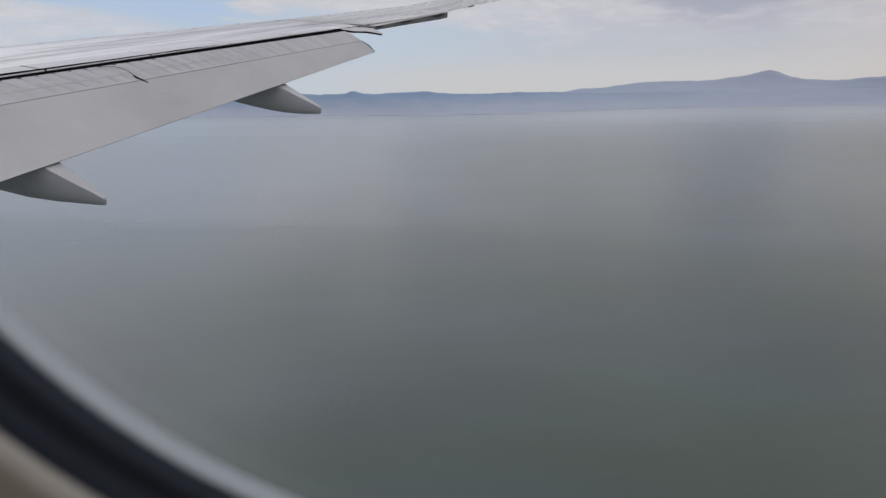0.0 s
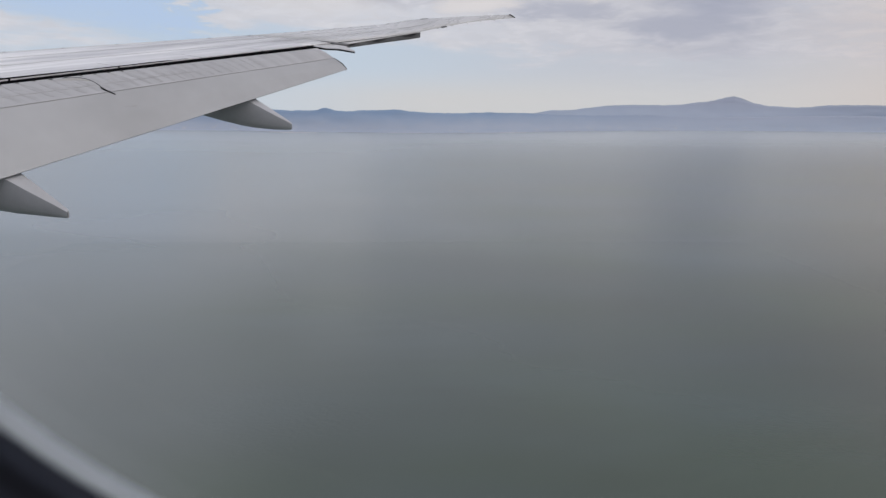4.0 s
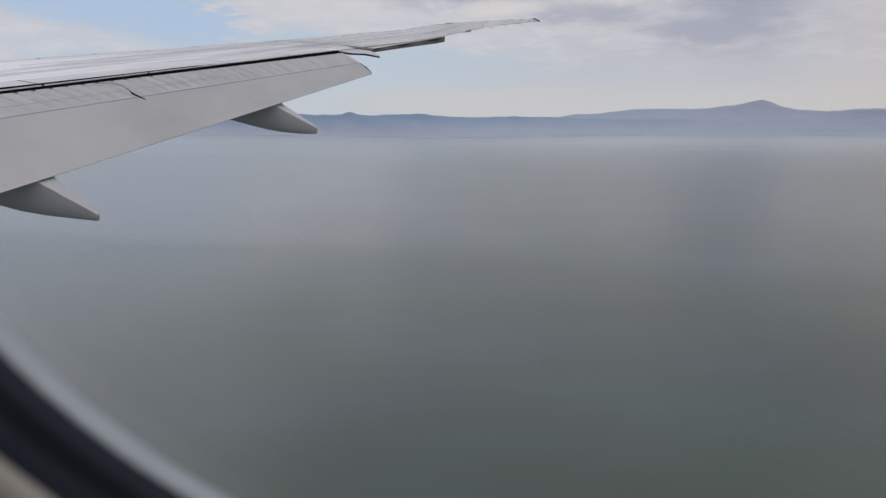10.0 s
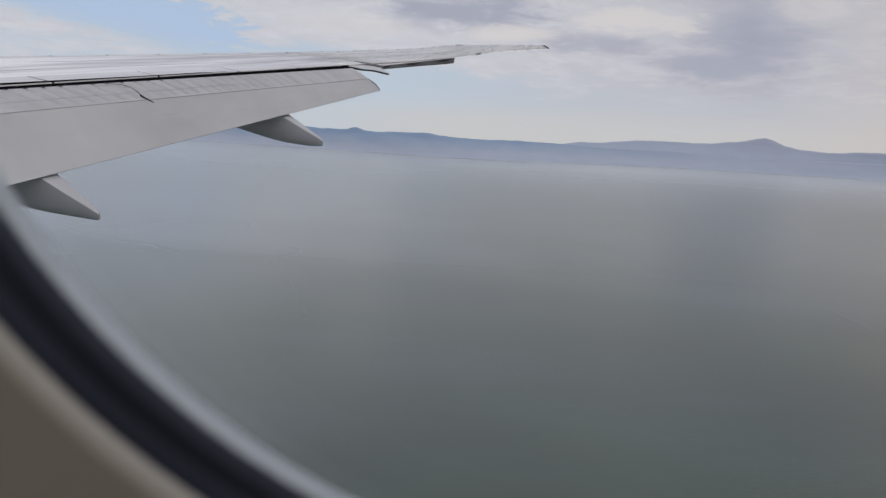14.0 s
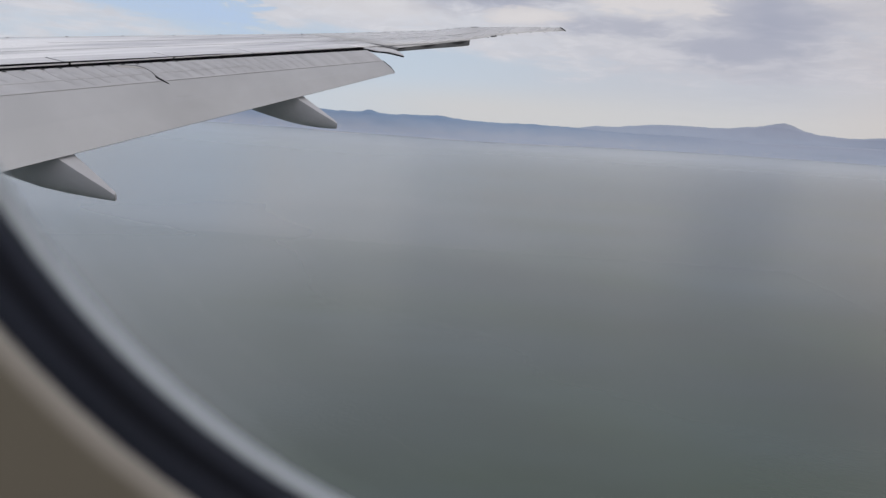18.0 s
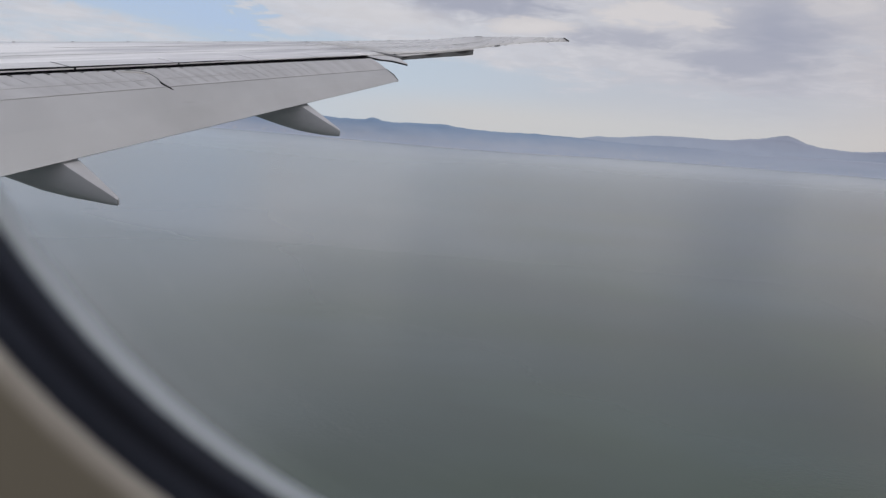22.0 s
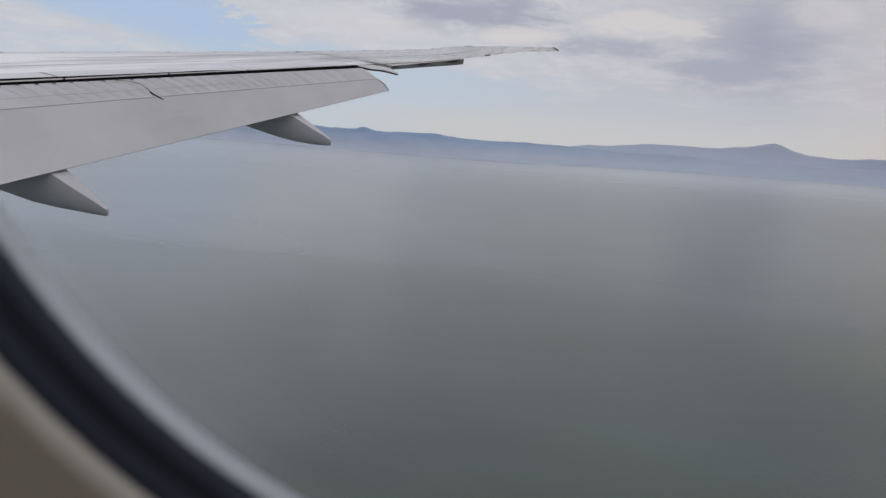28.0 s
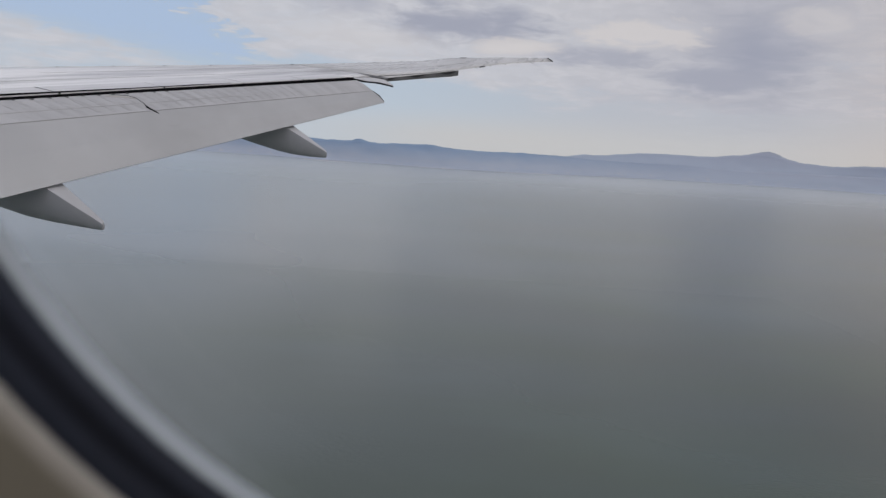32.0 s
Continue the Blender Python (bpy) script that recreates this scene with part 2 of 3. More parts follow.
M_GROOVE = material("seal_groove_rubber", (0.016, 0.018, 0.027), 0.85, 0, 0.25, 18.0, 160.0, spec=0.1)
M_RING = material("pale_window_ring", (0.43, 0.49, 0.57), 0.5, 0, 0.05, 12.0, 120.0)
M_SKIN = material("white_fuselage_paint", (0.72, 0.72, 0.73), 0.35, 0, 0.06, 0.5, 12.0)
M_CABIN = material("cabin_lining", (0.55, 0.53, 0.49), 0.7, 0, 0.06, 1.0, 60.0)
M_CARPET = material("blue_grey_carpet", (0.06, 0.07, 0.10), 0.95, 0, 0.3, 3.0, 300.0, 0.4, 400.0)


def glass_material():
    m = bpy.data.materials.new("window_acrylic")
    m.use_nodes = True
    p = m.node_tree.nodes["Principled BSDF"]
    p.inputs["Base Color"].default_value = (1, 1, 1, 1)
    p.inputs["Roughness"].default_value = 0.0
    p.inputs["IOR"].default_value = 1.25
    p.inputs["Transmission Weight"].default_value = 1.0
    return m


def water_material():
    m = bpy.data.materials.new("bay_water")
    m.use_nodes = True
    nt = m.node_tree
    N, L = nt.nodes.new, nt.links.new
    p = nt.nodes["Principled BSDF"]
    tc = N("ShaderNodeTexCoord")

    def tex(s, d, stretch=(1, 1, 1), rough=0.5, turn=0.0):
        mp = N("ShaderNodeMapping")
        mp.inputs["Scale"].default_value = stretch
        mp.inputs["Rotation"].default_value = (0, 0, turn)
        L(tc.outputs["Object"], mp.inputs[0])
        n = N("ShaderNodeTexNoise")
        n.inputs["Scale"].default_value, n.inputs["Detail"].default_value, n.inputs["Roughness"].default_value = s, d, rough
        L(mp.outputs[0], n.inputs["Vector"])
        return n.outputs["Fac"]

    def span(v, lo, hi, a=0.0, b=1.0):
        n = N("ShaderNodeMapRange")
        n.interpolation_type = "SMOOTHSTEP"
        for i, k in zip((1, 2, 3, 4), (lo, hi, a, b)):
            n.inputs[i].default_value = k
        L(v, n.inputs[0])
        return n.outputs[0]

    # current line: ruffled greener water on the near side of it, smoother paler water beyond
    sep = N("ShaderNodeSeparateXYZ")
    L(tc.outputs["Object"], sep.inputs[0])

    def madd(v, k, c):
        n = N("ShaderNodeMath")
        n.operation = "MULTIPLY_ADD"
        L(v, n.inputs[0])
        n.inputs[1].default_value = k
        if isinstance(c, (int, float)):
            n.inputs[2].default_value = c
        else:
            L(c, n.inputs[2])
        return n.outputs[0]

    reach = madd(sep.outputs[0], 0.25, sep.outputs[1])
    reach = madd(tex(0.004, 5, (1, 1, 1), 0.6), 70.0, reach)
    near = N("ShaderNodeMapRange")
    near.interpolation_type = "SMOOTHSTEP"
    near.inputs[1].default_value, near.inputs[2].default_value = 500.0, 585.0
    near.inputs[3].default_value, near.inputs[4].default_value = 1.0, 0.0
    L(reach, near.inputs[0])
    silt = madd(near.outputs[0], -0.075, tex(0.006, 2, (0.5, 1, 1), 0.5, 0.1))
    # short streaks, smoothed away with distance
    streaks = N("ShaderNodeMath")
    streaks.operation = "MULTIPLY"
    L(madd(tex(0.035, 2, (0.35, 1, 1), 0.6, -0.15), 0.22, -0.11), streaks.inputs[0])
    L(span(sep.outputs[1], 250.0, 800.0, 1.0, 0.0), streaks.inputs[1])
    silt = madd(streaks.outputs[0], 1.0, silt)
    mx = N("ShaderNodeMix")
    mx.data_type = "RGBA"
    rg = N("ShaderNodeMapRange")
    rg.inputs[1].default_value, rg.inputs[2].default_value = 0.25, 0.65
    L(silt, rg.inputs[0])
    L(rg.outputs[0], mx.inputs[0])
    # patches of green and of slate in the near water
    bloom = span(tex(0.0075, 2, (0.6, 1, 1), 0.55, 0.25), 0.40, 0.62)
    tint = N("ShaderNodeMix")
    tint.data_type = "RGBA"
    L(bloom, tint.inputs[0])
    tint.inputs[6].default_value, tint.inputs[7].default_value = (0.027, 0.044, 0.027, 1), (0.026, 0.053, 0.014, 1)
    L(tint.outputs[2], mx.inputs[6])
    mx.inputs[7].default_value = (0.048, 0.080, 0.076, 1)

    def tone(f, a, b):
        n = N("ShaderNodeMix")
        n.data_type = "RGBA"
        L(f, n.inputs[0])
        L(a, n.inputs[6])
        n.inputs[7].default_value = (*b, 1)
        return n.outputs[2]

    # paler base colour towards the forward side of the bay
    forward_pale = span(madd(tex(0.004, 2, (1, 0.6, 1), 0.5), -260.0, sep.outputs[0]), -20.0, -330.0)
    # haze painted into the far water's base colour, paler with distance
    far_haze = span(madd(tex(0.002, 1, (0.5, 1, 1), 0.5), 300.0, sep.outputs[1]), 1000.0, 3200.0)
    held = N("ShaderNodeMath")
    held.operation = "MULTIPLY"
    L(forward_pale, held.inputs[0])
    L(madd(near.outputs[0], -0.32, 1.0), held.inputs[1])
    colour = tone(held.outputs[0], mx.outputs[2], (0.205, 0.223, 0.222))
    colour = tone(far_haze, colour, (0.40, 0.45, 0.475))
    L(colour, p.inputs["Base Color"])
    p.inputs["IOR"].default_value = 1.56
    rr = N("ShaderNodeMapRange")
    rr.inputs[1].default_value, rr.inputs[2].default_value = 0.30, 0.70
    rr.inputs[3].default_value, rr.inputs[4].default_value = 0.202, 0.218
    L(tex(0.008, 1, (0.22, 1, 1), 0.55, -0.2), rr.inputs[0])
    far = N("ShaderNodeMapRange")
    far.inputs[1].default_value, far.inputs[2].default_value = 700.0, 3000.0
    far.inputs[3].default_value, far.inputs[4].default_value = 0.0, 0.05
    L(sep.outputs[1], far.inputs[0])
    L(madd(far.outputs[0], 1.0, madd(near.outputs[0], 0.02, rr.outputs[0])), p.inputs["Roughness"])
    b1 = N("ShaderNodeBump")
    b1.inputs["Distance"].default_value = 0.25
    gust = N("ShaderNodeMapRange")
    gust.inputs[1].default_value, gust.inputs[2].default_value = 0.45, 0.64
    gust.inputs[3].default_value, gust.inputs[4].default_value = 0.04, 0.70
    L(tex(0.012, 3, (0.6, 1, 1), 0.5, 0.3), gust.inputs[0])
    ml = N("ShaderNodeMath")
    ml.operation = "MULTIPLY"
    L(gust.outputs[0], ml.inputs[0])
    L(span(sep.outputs[1], 140.0, 430.0, 1.0, 0.0), ml.inputs[1])
    L(ml.outputs[0], b1.inputs["Strength"])
    L(tex(0.5, 4, (0.9, 1.2, 1), 0.6, 0.5), b1.inputs["Height"])
    L(b1.outputs[0], p.inputs["Normal"])
    return m


def hill_material(name, low, high, speck, rise):
    """far slopes: haze painted into the colours, paler low down; pale specks of towns low down"""
    m = bpy.data.materials.new(name)
    m.use_nodes = True
    nt = m.node_tree
    N, L = nt.nodes.new, nt.links.new
    p = nt.nodes["Principled BSDF"]
    p.inputs["Roughness"].default_value = 0.95
    p.inputs["Specular IOR Level"].default_value = 0.1
    tc = N("ShaderNodeTexCoord")
    n = N("ShaderNodeTexNoise")
    n.inputs["Scale"].default_value, n.inputs["Detail"].default_value = 0.008, 6
    L(tc.outputs["Object"], n.inputs["Vector"])
    sep = N("ShaderNodeSeparateXYZ")
    L(tc.outputs["Object"], sep.inputs[0])
    h = N("ShaderNodeMapRange")
    h.inputs[1].default_value, h.inputs[2].default_value = rise
    L(sep.outputs[2], h.inputs[0])
    ad = N("ShaderNodeMath")
    ad.operation = "MULTIPLY_ADD"
    L(n.outputs["Fac"], ad.inputs[0])
    ad.inputs[1].default_value = 0.7
    sb = N("ShaderNodeMath")
    sb.operation = "SUBTRACT"
    L(h.outputs[0], sb.inputs[0])
    sb.inputs[1].default_value = 0.35
    L(sb.outputs[0], ad.inputs[2])
    mx = N("ShaderNodeMix")
    mx.data_type = "RGBA"
    L(ad.outputs[0], mx.inputs[0])
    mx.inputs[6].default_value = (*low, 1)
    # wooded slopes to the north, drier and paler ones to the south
    # haze in the upper slope colour: bluer forward, greyer and paler aft
    aft_haze = N("ShaderNodeMapRange")
    aft_haze.inputs[1].default_value, aft_haze.inputs[2].default_value = 300.0, 1900.0
    L(sep.outputs[0], aft_haze.inputs[0])
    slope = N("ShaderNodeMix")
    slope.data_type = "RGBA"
    L(aft_haze.outputs[0], slope.inputs[0])
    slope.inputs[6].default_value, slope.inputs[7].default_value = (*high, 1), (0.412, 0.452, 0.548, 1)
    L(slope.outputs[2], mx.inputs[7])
    v = N("ShaderNodeTexNoise")
    v.inputs["Scale"].default_value, v.inputs["Detail"].default_value = 0.03, 5
    L(tc.outputs["Object"], v.inputs["Vector"])
    r2 = N("ShaderNodeMapRange")
    r2.inputs[1].default_value, r2.inputs[2].default_value = 0.55, 0.7
    L(v.outputs["Fac"], r2.inputs[0])
    lowmask = N("ShaderNodeMapRange")
    lowmask.inputs[1].default_value, lowmask.inputs[2].default_value = 6.0, 30.0
    lowmask.inputs[3].default_value, lowmask.inputs[4].default_value = 0.55, 0.06
    L(sep.outputs[2], lowmask.inputs[0])
    mul = N("ShaderNodeMath")
    mul.operation = "MULTIPLY"
    L(r2.outputs[0], mul.inputs[0])
    L(lowmask.outputs[0], mul.inputs[1])
    m2 = N("ShaderNodeMix")
    m2.data_type = "RGBA"
    L(mul.outputs[0], m2.inputs[0])
    L(mx.outputs[2], m2.inputs[6])
    m2.inputs[7].default_value = (*speck, 1)
    L(m2.outputs[2], p.inputs["Base Color"])
    return m


M_LEVEE = material("levee_earth", (0.385, 0.41, 0.475), 0.9, 0, 0.12, 0.02, 0.3, spec=0.1)
M_FLAT = material("mud_flat", (0.60, 0.60, 0.625), 0.8, 0, 0.08, 0.02, 0.3, spec=0.2)
M_GLASS = glass_material()
M_WATER = water_material()
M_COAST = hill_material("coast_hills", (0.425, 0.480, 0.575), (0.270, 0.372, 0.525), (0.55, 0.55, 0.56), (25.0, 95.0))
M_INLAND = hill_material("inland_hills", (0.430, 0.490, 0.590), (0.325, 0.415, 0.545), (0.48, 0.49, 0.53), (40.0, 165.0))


# ---------------------------------------------------------------- mesh helpers
def mesh_object(name, verts, faces, mat, smooth=False):
    me = bpy.data.meshes.new(name)
    me.from_pydata([tuple(v) for v in verts], [], faces)
    bm = bmesh.new()
    bm.from_mesh(me)
    bmesh.ops.recalc_face_normals(bm, faces=bm.faces)
    bm.to_mesh(me)
    bm.free()
    me.materials.append(mat)
    if smooth:
        me.polygons.foreach_set("use_smooth", [True] * len(me.polygons))
    return new(name, me)


def under(ob, parent, label=""):
    ob.parent = parent
    ob.matrix_parent_inverse = parent.matrix_world.inverted() if parent.type != "EMPTY" else Matrix.Translation(-parent.location)
    return tagged(ob, label)


def part(name, verts, faces, mat, parent, label="", smooth=False):
    return under(mesh_object(name, verts, faces, mat, smooth), parent, label)


def thing(name, at, label, category, group="", kind=""):
    e = new(name)
    e.location = at
    e.empty_display_size = 0.3
    return tagged(e, label, category, group, kind)


def loft(rings, closed=True, cap=True):
    """faces that join rings of equal length, each a closed loop"""
    n = len(rings[0])
    verts = [v for r in rings for v in r]
    faces = []
    for i in range(len(rings) - 1):
        for j in range(n if closed else n - 1):
            k = (j + 1) % n
            faces.append((i * n + j, i * n + k, (i + 1) * n + k, (i + 1) * n + j))
    if cap and closed:
        faces.append(tuple(range(n))[::-1])
        faces.append(tuple((len(rings) - 1) * n + j for j in range(n)))
    return verts, faces


def box(x0, x1, y0, y1, z0, z1):
    v = [(x, y, z) for x in (x0, x1) for y in (y0, y1) for z in (z0, z1)]
    return v, [(0, 1, 3, 2), (4, 6, 7, 5), (0, 4, 5, 1), (2, 3, 7, 6), (0, 2, 6, 4), (1, 5, 7, 3)]


def blend(rows, y):
    """piecewise linear table: rows of (y, values...)"""
    ys = [r[0] for r in rows]
    return [float(np.interp(y, ys, [r[k] for r in rows])) for k in range(1, len(rows[0]))]


# ---------------------------------------------------------------- water and far shore
# one sheet, in cells that widen away from the aircraft
GRID = [9000 * math.copysign(abs(k / 40) ** 2.6, k) for k in range(-40, 41)]
v = [(x, y, 0) for y in GRID for x in GRID]
f = [(r * 81 + c, r * 81 + c + 1, (r + 1) * 81 + c + 1, (r + 1) * 81 + c) for r in range(80) for c in range(80)]
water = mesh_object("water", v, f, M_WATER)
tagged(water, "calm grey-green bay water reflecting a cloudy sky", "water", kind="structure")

# heading of the far shore (degrees from abeam) and how far below the level eye its edge lies
SHORE = [(-80, 1.50), (-30, 1.60), (-20, 1.72), (-12, 1.82), (-6, 1.93), (3.7, 1.99), (9.6, 1.78), (12.1, 1.75), (17.4, 1.62), (26.7, 1.50), (33, 1.45), (80, 1.40)]
# heading and height of the skylines, in degrees: the wooded coast range, and the paler range with the summit behind it
COAST = [(-80, -0.2), (-30, -0.28), (-20, -0.22), (-14.9, 0.08), (-13.9, 0.1), (-12.5, -0.06), (-10.3, -0.2), (-8.5, -0.16), (-8.05, -0.11), (-7.7, 0.03), (-7.35, 0.02), (-6.7, -0.17), (-5.6, -0.23), (-4.8, -0.15), (-3.3, -0.13),
         (-1.6, -0.06), (-0.5, -0.23), (2.1, -0.33), (3.5, -0.35), (5.1, -0.28), (7.1, -0.27), (9.2, -0.3), (11.5, -0.42), (15, -0.45), (19, -0.38), (23, -0.52), (27, -0.42), (32, -0.34), (40, -0.3), (80, -0.3)]
INLAND = [(6, -0.9), (9.2, -0.36), (10.9, -0.07), (12.9, 0.0), (13.6, 0.12), (15.5, 0.34), (17.5, 0.41), (20, 0.38), (21.3, 0.46), (21.9, 0.57), (22.75, 0.66), (23.3, 0.75), (23.9, 0.90), (24.4, 1.00), (24.75, 1.06), (25.1, 0.97), (25.6, 0.79), (26.2, 0.54), (27.1, 0.35),
          (28.8, 0.24), (29.8, 0.26), (30.9, 0.39), (33, 0.42), (40, 0.3), (80, 0.2)]
RAISE = 0.10


def shore_at(a):
    dips = [blend(SHORE, a + 0.75 * k)[0] for k in range(-6, 7)]
    return min(ALT / math.tan(radians(sum(dips) / len(dips) - RAISE)), 4560)


def crest_at(table, a, dist, seed):
    """height of a skyline: the table's broad shape, with crags and tree tops of its own"""
    el = blend(table, a)[0] + RAISE
    el += 0.034 * noise.noise((a * 1.3, seed, 9)) + 0.030 * noise.noise((a * 3.7, seed, 2)) + 0.026 * noise.noise((a * 11.0, seed, 3)) + 0.016 * noise.noise((a * 33.0, seed, 6))
    return ALT + dist * math.tan(radians(el))


def build_range(name, table, a0, a1, n, foot, crest, low, mat, seed, label):
    """one range of hills: a sheet of slopes with spurs and gullies, from its foot up to the skyline and down behind"""
    rings, K = [], 16
    for i in range(n):
        a = a0 + (a1 - a0) * i / (n - 1)
        d0, d1 = foot(a), crest(a)
        top = crest_at(table, a, d1, seed)
        broad = ALT + d1 * math.tan(radians(sum(blend(table, a + 0.4 * k)[0] for k in range(-4, 5)) / 9 + RAISE))
        ring = []
        for k in range(K):
            q = k / (K - 1)
            d = d0 + (d1 - d0) * q + (22 * noise.noise((a * 0.7, 3.1, seed)) + 8 * noise.noise((a * 4.1, 1.1, seed))) * max(0.0, 1 - q * 5)
            rise = max(0.0, (q - low) / (1 - low))
            spur = 0.25 * noise.noise((a * 0.33, q * 2.5, seed)) + 0.12 * noise.noise((a * 0.8, q * 6, seed))
            z = 2.0 + (broad - 2.0) * (rise ** 1.2) + (broad - 2.0) * spur * rise * (1 - rise) * 2
            z = -2.0 if k == 0 else top if k == K - 1 else max(1.2, min(z, top))
            ring.append((d * math.sin(radians(a)), d * math.cos(radians(a)), z))
        d = d1 + 60
        ring.append((d * math.sin(radians(a)), d * math.cos(radians(a)), -2))
        rings.append(ring)
    v, f = loft(rings, closed=False)
    return tagged(mesh_object(name, v, f, mat, True), label, "hills", kind="structure")


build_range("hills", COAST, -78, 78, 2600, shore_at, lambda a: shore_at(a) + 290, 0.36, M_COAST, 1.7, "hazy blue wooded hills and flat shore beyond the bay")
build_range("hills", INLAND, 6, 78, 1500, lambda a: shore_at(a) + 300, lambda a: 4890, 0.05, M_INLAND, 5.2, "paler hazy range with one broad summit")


def shore_strip(name, a0, a1, off, depth, height, mat, label, category):
    """a low bank that lies off metres before the shore, thin at both ends"""
    rings = []
    n = 80
    for i in range(n + 1):
        q = i / n
        a = a0 + (a1 - a0) * q
        d = shore_at(a) - off + 30 * noise.noise((a * 0.9, off, 0))
        w = depth * (0.05 + math.sin(math.pi * q) ** 0.5 * (0.7 + 0.6 * noise.noise((a * 2.1, 7, off))))
        ring = []
        for k, z in ((-1, -0.5), (-0.8, 0.7), (0.0, 1.0), (0.8, 0.7), (1, -0.5)):
            e = d + w * k
            ring.append((e * math.sin(radians(a)), e * math.cos(radians(a)), z * height))
        rings.append(ring)
    v, f = loft(rings)
    return tagged(mesh_object(name, v, f, mat), label, category, kind="structure")


for a0, a1, off, depth in ((-14.5, -9.0, 70, 16), (-6.5, 2.5, 60, 18), (2.0, 7.2, 110, 16), (8.0, 16.5, 60, 22), (17.5, 31.0, 70, 26)):
    shore_strip("levee", a0, a1, off, depth, 1.6, M_LEVEE, "low dark levee off the far shore", "levee")
for a0, a1, off, depth in ((-12.0, -8.2, 150, 34), (3.8, 9.5, 60, 30), (-2.5, 0.5, 10, 26), (12.5, 14.5, 20, 20)):
    shore_strip("mud_flat", a0, a1, off, depth, 1.0, M_FLAT, "pale mud flat off the far shore", "mud flat")

# ---------------------------------------------------------------- fuselage and cabin
CORNERS = ((0.0392, 0.0534), (0.0492, 0.0534), (0.0492, 0.183), (0.0392, 0.183))  # centres of the window's round corners (x, z)


def loop(r, y, n=28, dx=0.0, dz=0.0):
    out = []
    for (cx, cz), a0 in zip(CORNERS, (180, 270, 0, 90)):
        for k in range(n):
            a = radians(a0 + 90 * k / (n - 1))
            out.append((cx + dx + r * math.cos(a), y, ALT + cz + dz + r * math.sin(a)))
    return out


def holed(x0, x1, z0, z1, r, y0, y1):
    """a plate between y0 and y1 with the window's opening of corner radius r cut through it"""
    def outer(y):
        cx, cz = 0.0442, ALT + 0.118
        pts = []
        for p in loop(r, y):
            dx, dz = p[0] - cx, p[2] - cz
            k = min(((x1 if dx > 0 else x0) - cx) / dx if abs(dx) > 1e-9 else 1e9, ((z1 if dz > 0 else z0) - cz) / dz if abs(dz) > 1e-9 else 1e9)
            pts.append((cx + dx * k, y, cz + dz * k))
        return pts
    a = loop(r, y0)
    n = len(a)
    rings = [a, outer(y0), outer(y1), loop(r, y1), a]
    v, f = loft(rings[:4], cap=False)
    f += [(3 * n + j, 3 * n + (j + 1) % n, (j + 1) % n, j) for j in range(n)]
    return v, f


# beige side wall of the cabin with the window opening
AX_Y, AX_Z, APO = -2.989, ALT + 0.10, 3.10


def corner(k, apo):
    """corner of the fuselage's 24-sided section at that distance of its flat sides"""
    a, r = 2 * math.pi * (k - 0.5) / 24, apo / math.cos(math.pi / 24)
    return AX_Y + r * math.cos(a), AX_Z + r * math.sin(a)


LIN = 0.0828 - AX_Y
z0, z1 = corner(0, LIN)[1], corner(1, LIN)[1]
ob = mesh_object("wall_starboard", *holed(-3.0, 3.0, z0, z1, 0.1308, 0.0828, 0.092), M_LINER)
tagged(ob, "beige plastic cabin side wall round the window", "wall", kind="structure")

window = thing("window_1", (0.0442, 0.09, ALT - 0.08), "rounded cabin window with black seal and pale inner ring", "window", kind="structure")


def rim(name, profile, mat, label, dx=0.0, dz=0.0):
    v, f = loft([loop(r, y, 28, dx, dz) for r, y in profile], cap=False)
    return part(name, v, f, mat, window, label, True)


rim("window_trim", [(0.1326, 0.0842), (0.1314, 0.0835), (0.1302, 0.0830), (0.1291, 0.0830), (0.1281, 0.0838), (0.1273, 0.0847), (0.1278, 0.0856)], M_LIP, "pale rounded plastic lip", -0.0019, 0.0000)
rim("window_seal", [(0.1285, 0.0850), (0.1276, 0.0854), (0.1279, 0.0915)], M_SEAL, "black rubber seal", -0.0019, 0.0000)
rim("seal_groove", [(0.1310, 0.0910), (0.1292, 0.0922), (0.1292, 0.0945), (0.1284, 0.0952)], M_GROOVE, "deep black groove")
rim("inner_seal", [(0.1284, 0.0952), (0.1288, 0.0985), (0.1295, 0.1018), (0.1301, 0.1024)], M_SEAL, "black rubber seal")
rim("window_frame", [(0.1301, 0.1018), (0.1295, 0.1024), (0.1287, 0.1059), (0.1295, 0.1071), (0.1326, 0.1087), (0.138, 0.1100)], M_RING, "pale grey ring")
pane_loop = [loop(0.1325, 0.1074), loop(0.1345, 0.1090)]
v, f = loft(pane_loop)
pane = part("pane", v, f, M_GLASS, window, "clear acrylic pane")
pane.visible_shadow = False

# tube of the fuselage: 24 flat sides, one of them the window side
XF, XA = -22.0, 6.0


def tube(x0, x1, apo, sides):
    v, f = [], []
    for k in sides:
        (y0, z0), (y1, z1) = corner(k, apo), corner(k + 1, apo)
        b = len(v)
        v += [(x0, y0, z0), (x1, y0, z0), (x1, y1, z1), (x0, y1, z1)]
        f.append((b, b + 1, b + 2, b + 3))
    return v, f


def disc(x, apo, thick):
    return loft([[(xx, *corner(k, apo)) for k in range(24)] for xx in (x, x + thick)])


v, f = tube(XF, XA, APO, range(1, 24))
(y0, z0), (y1, z1) = corner(0, APO), corner(1, APO)
vh, fh = holed(-0.6, 0.7, z0, z1, 0.139, APO + AX_Y - 0.0012, APO + AX_Y + 0.0012)
b = len(v)
v += vh
f += [tuple(i + b for i in q) for q in fh]
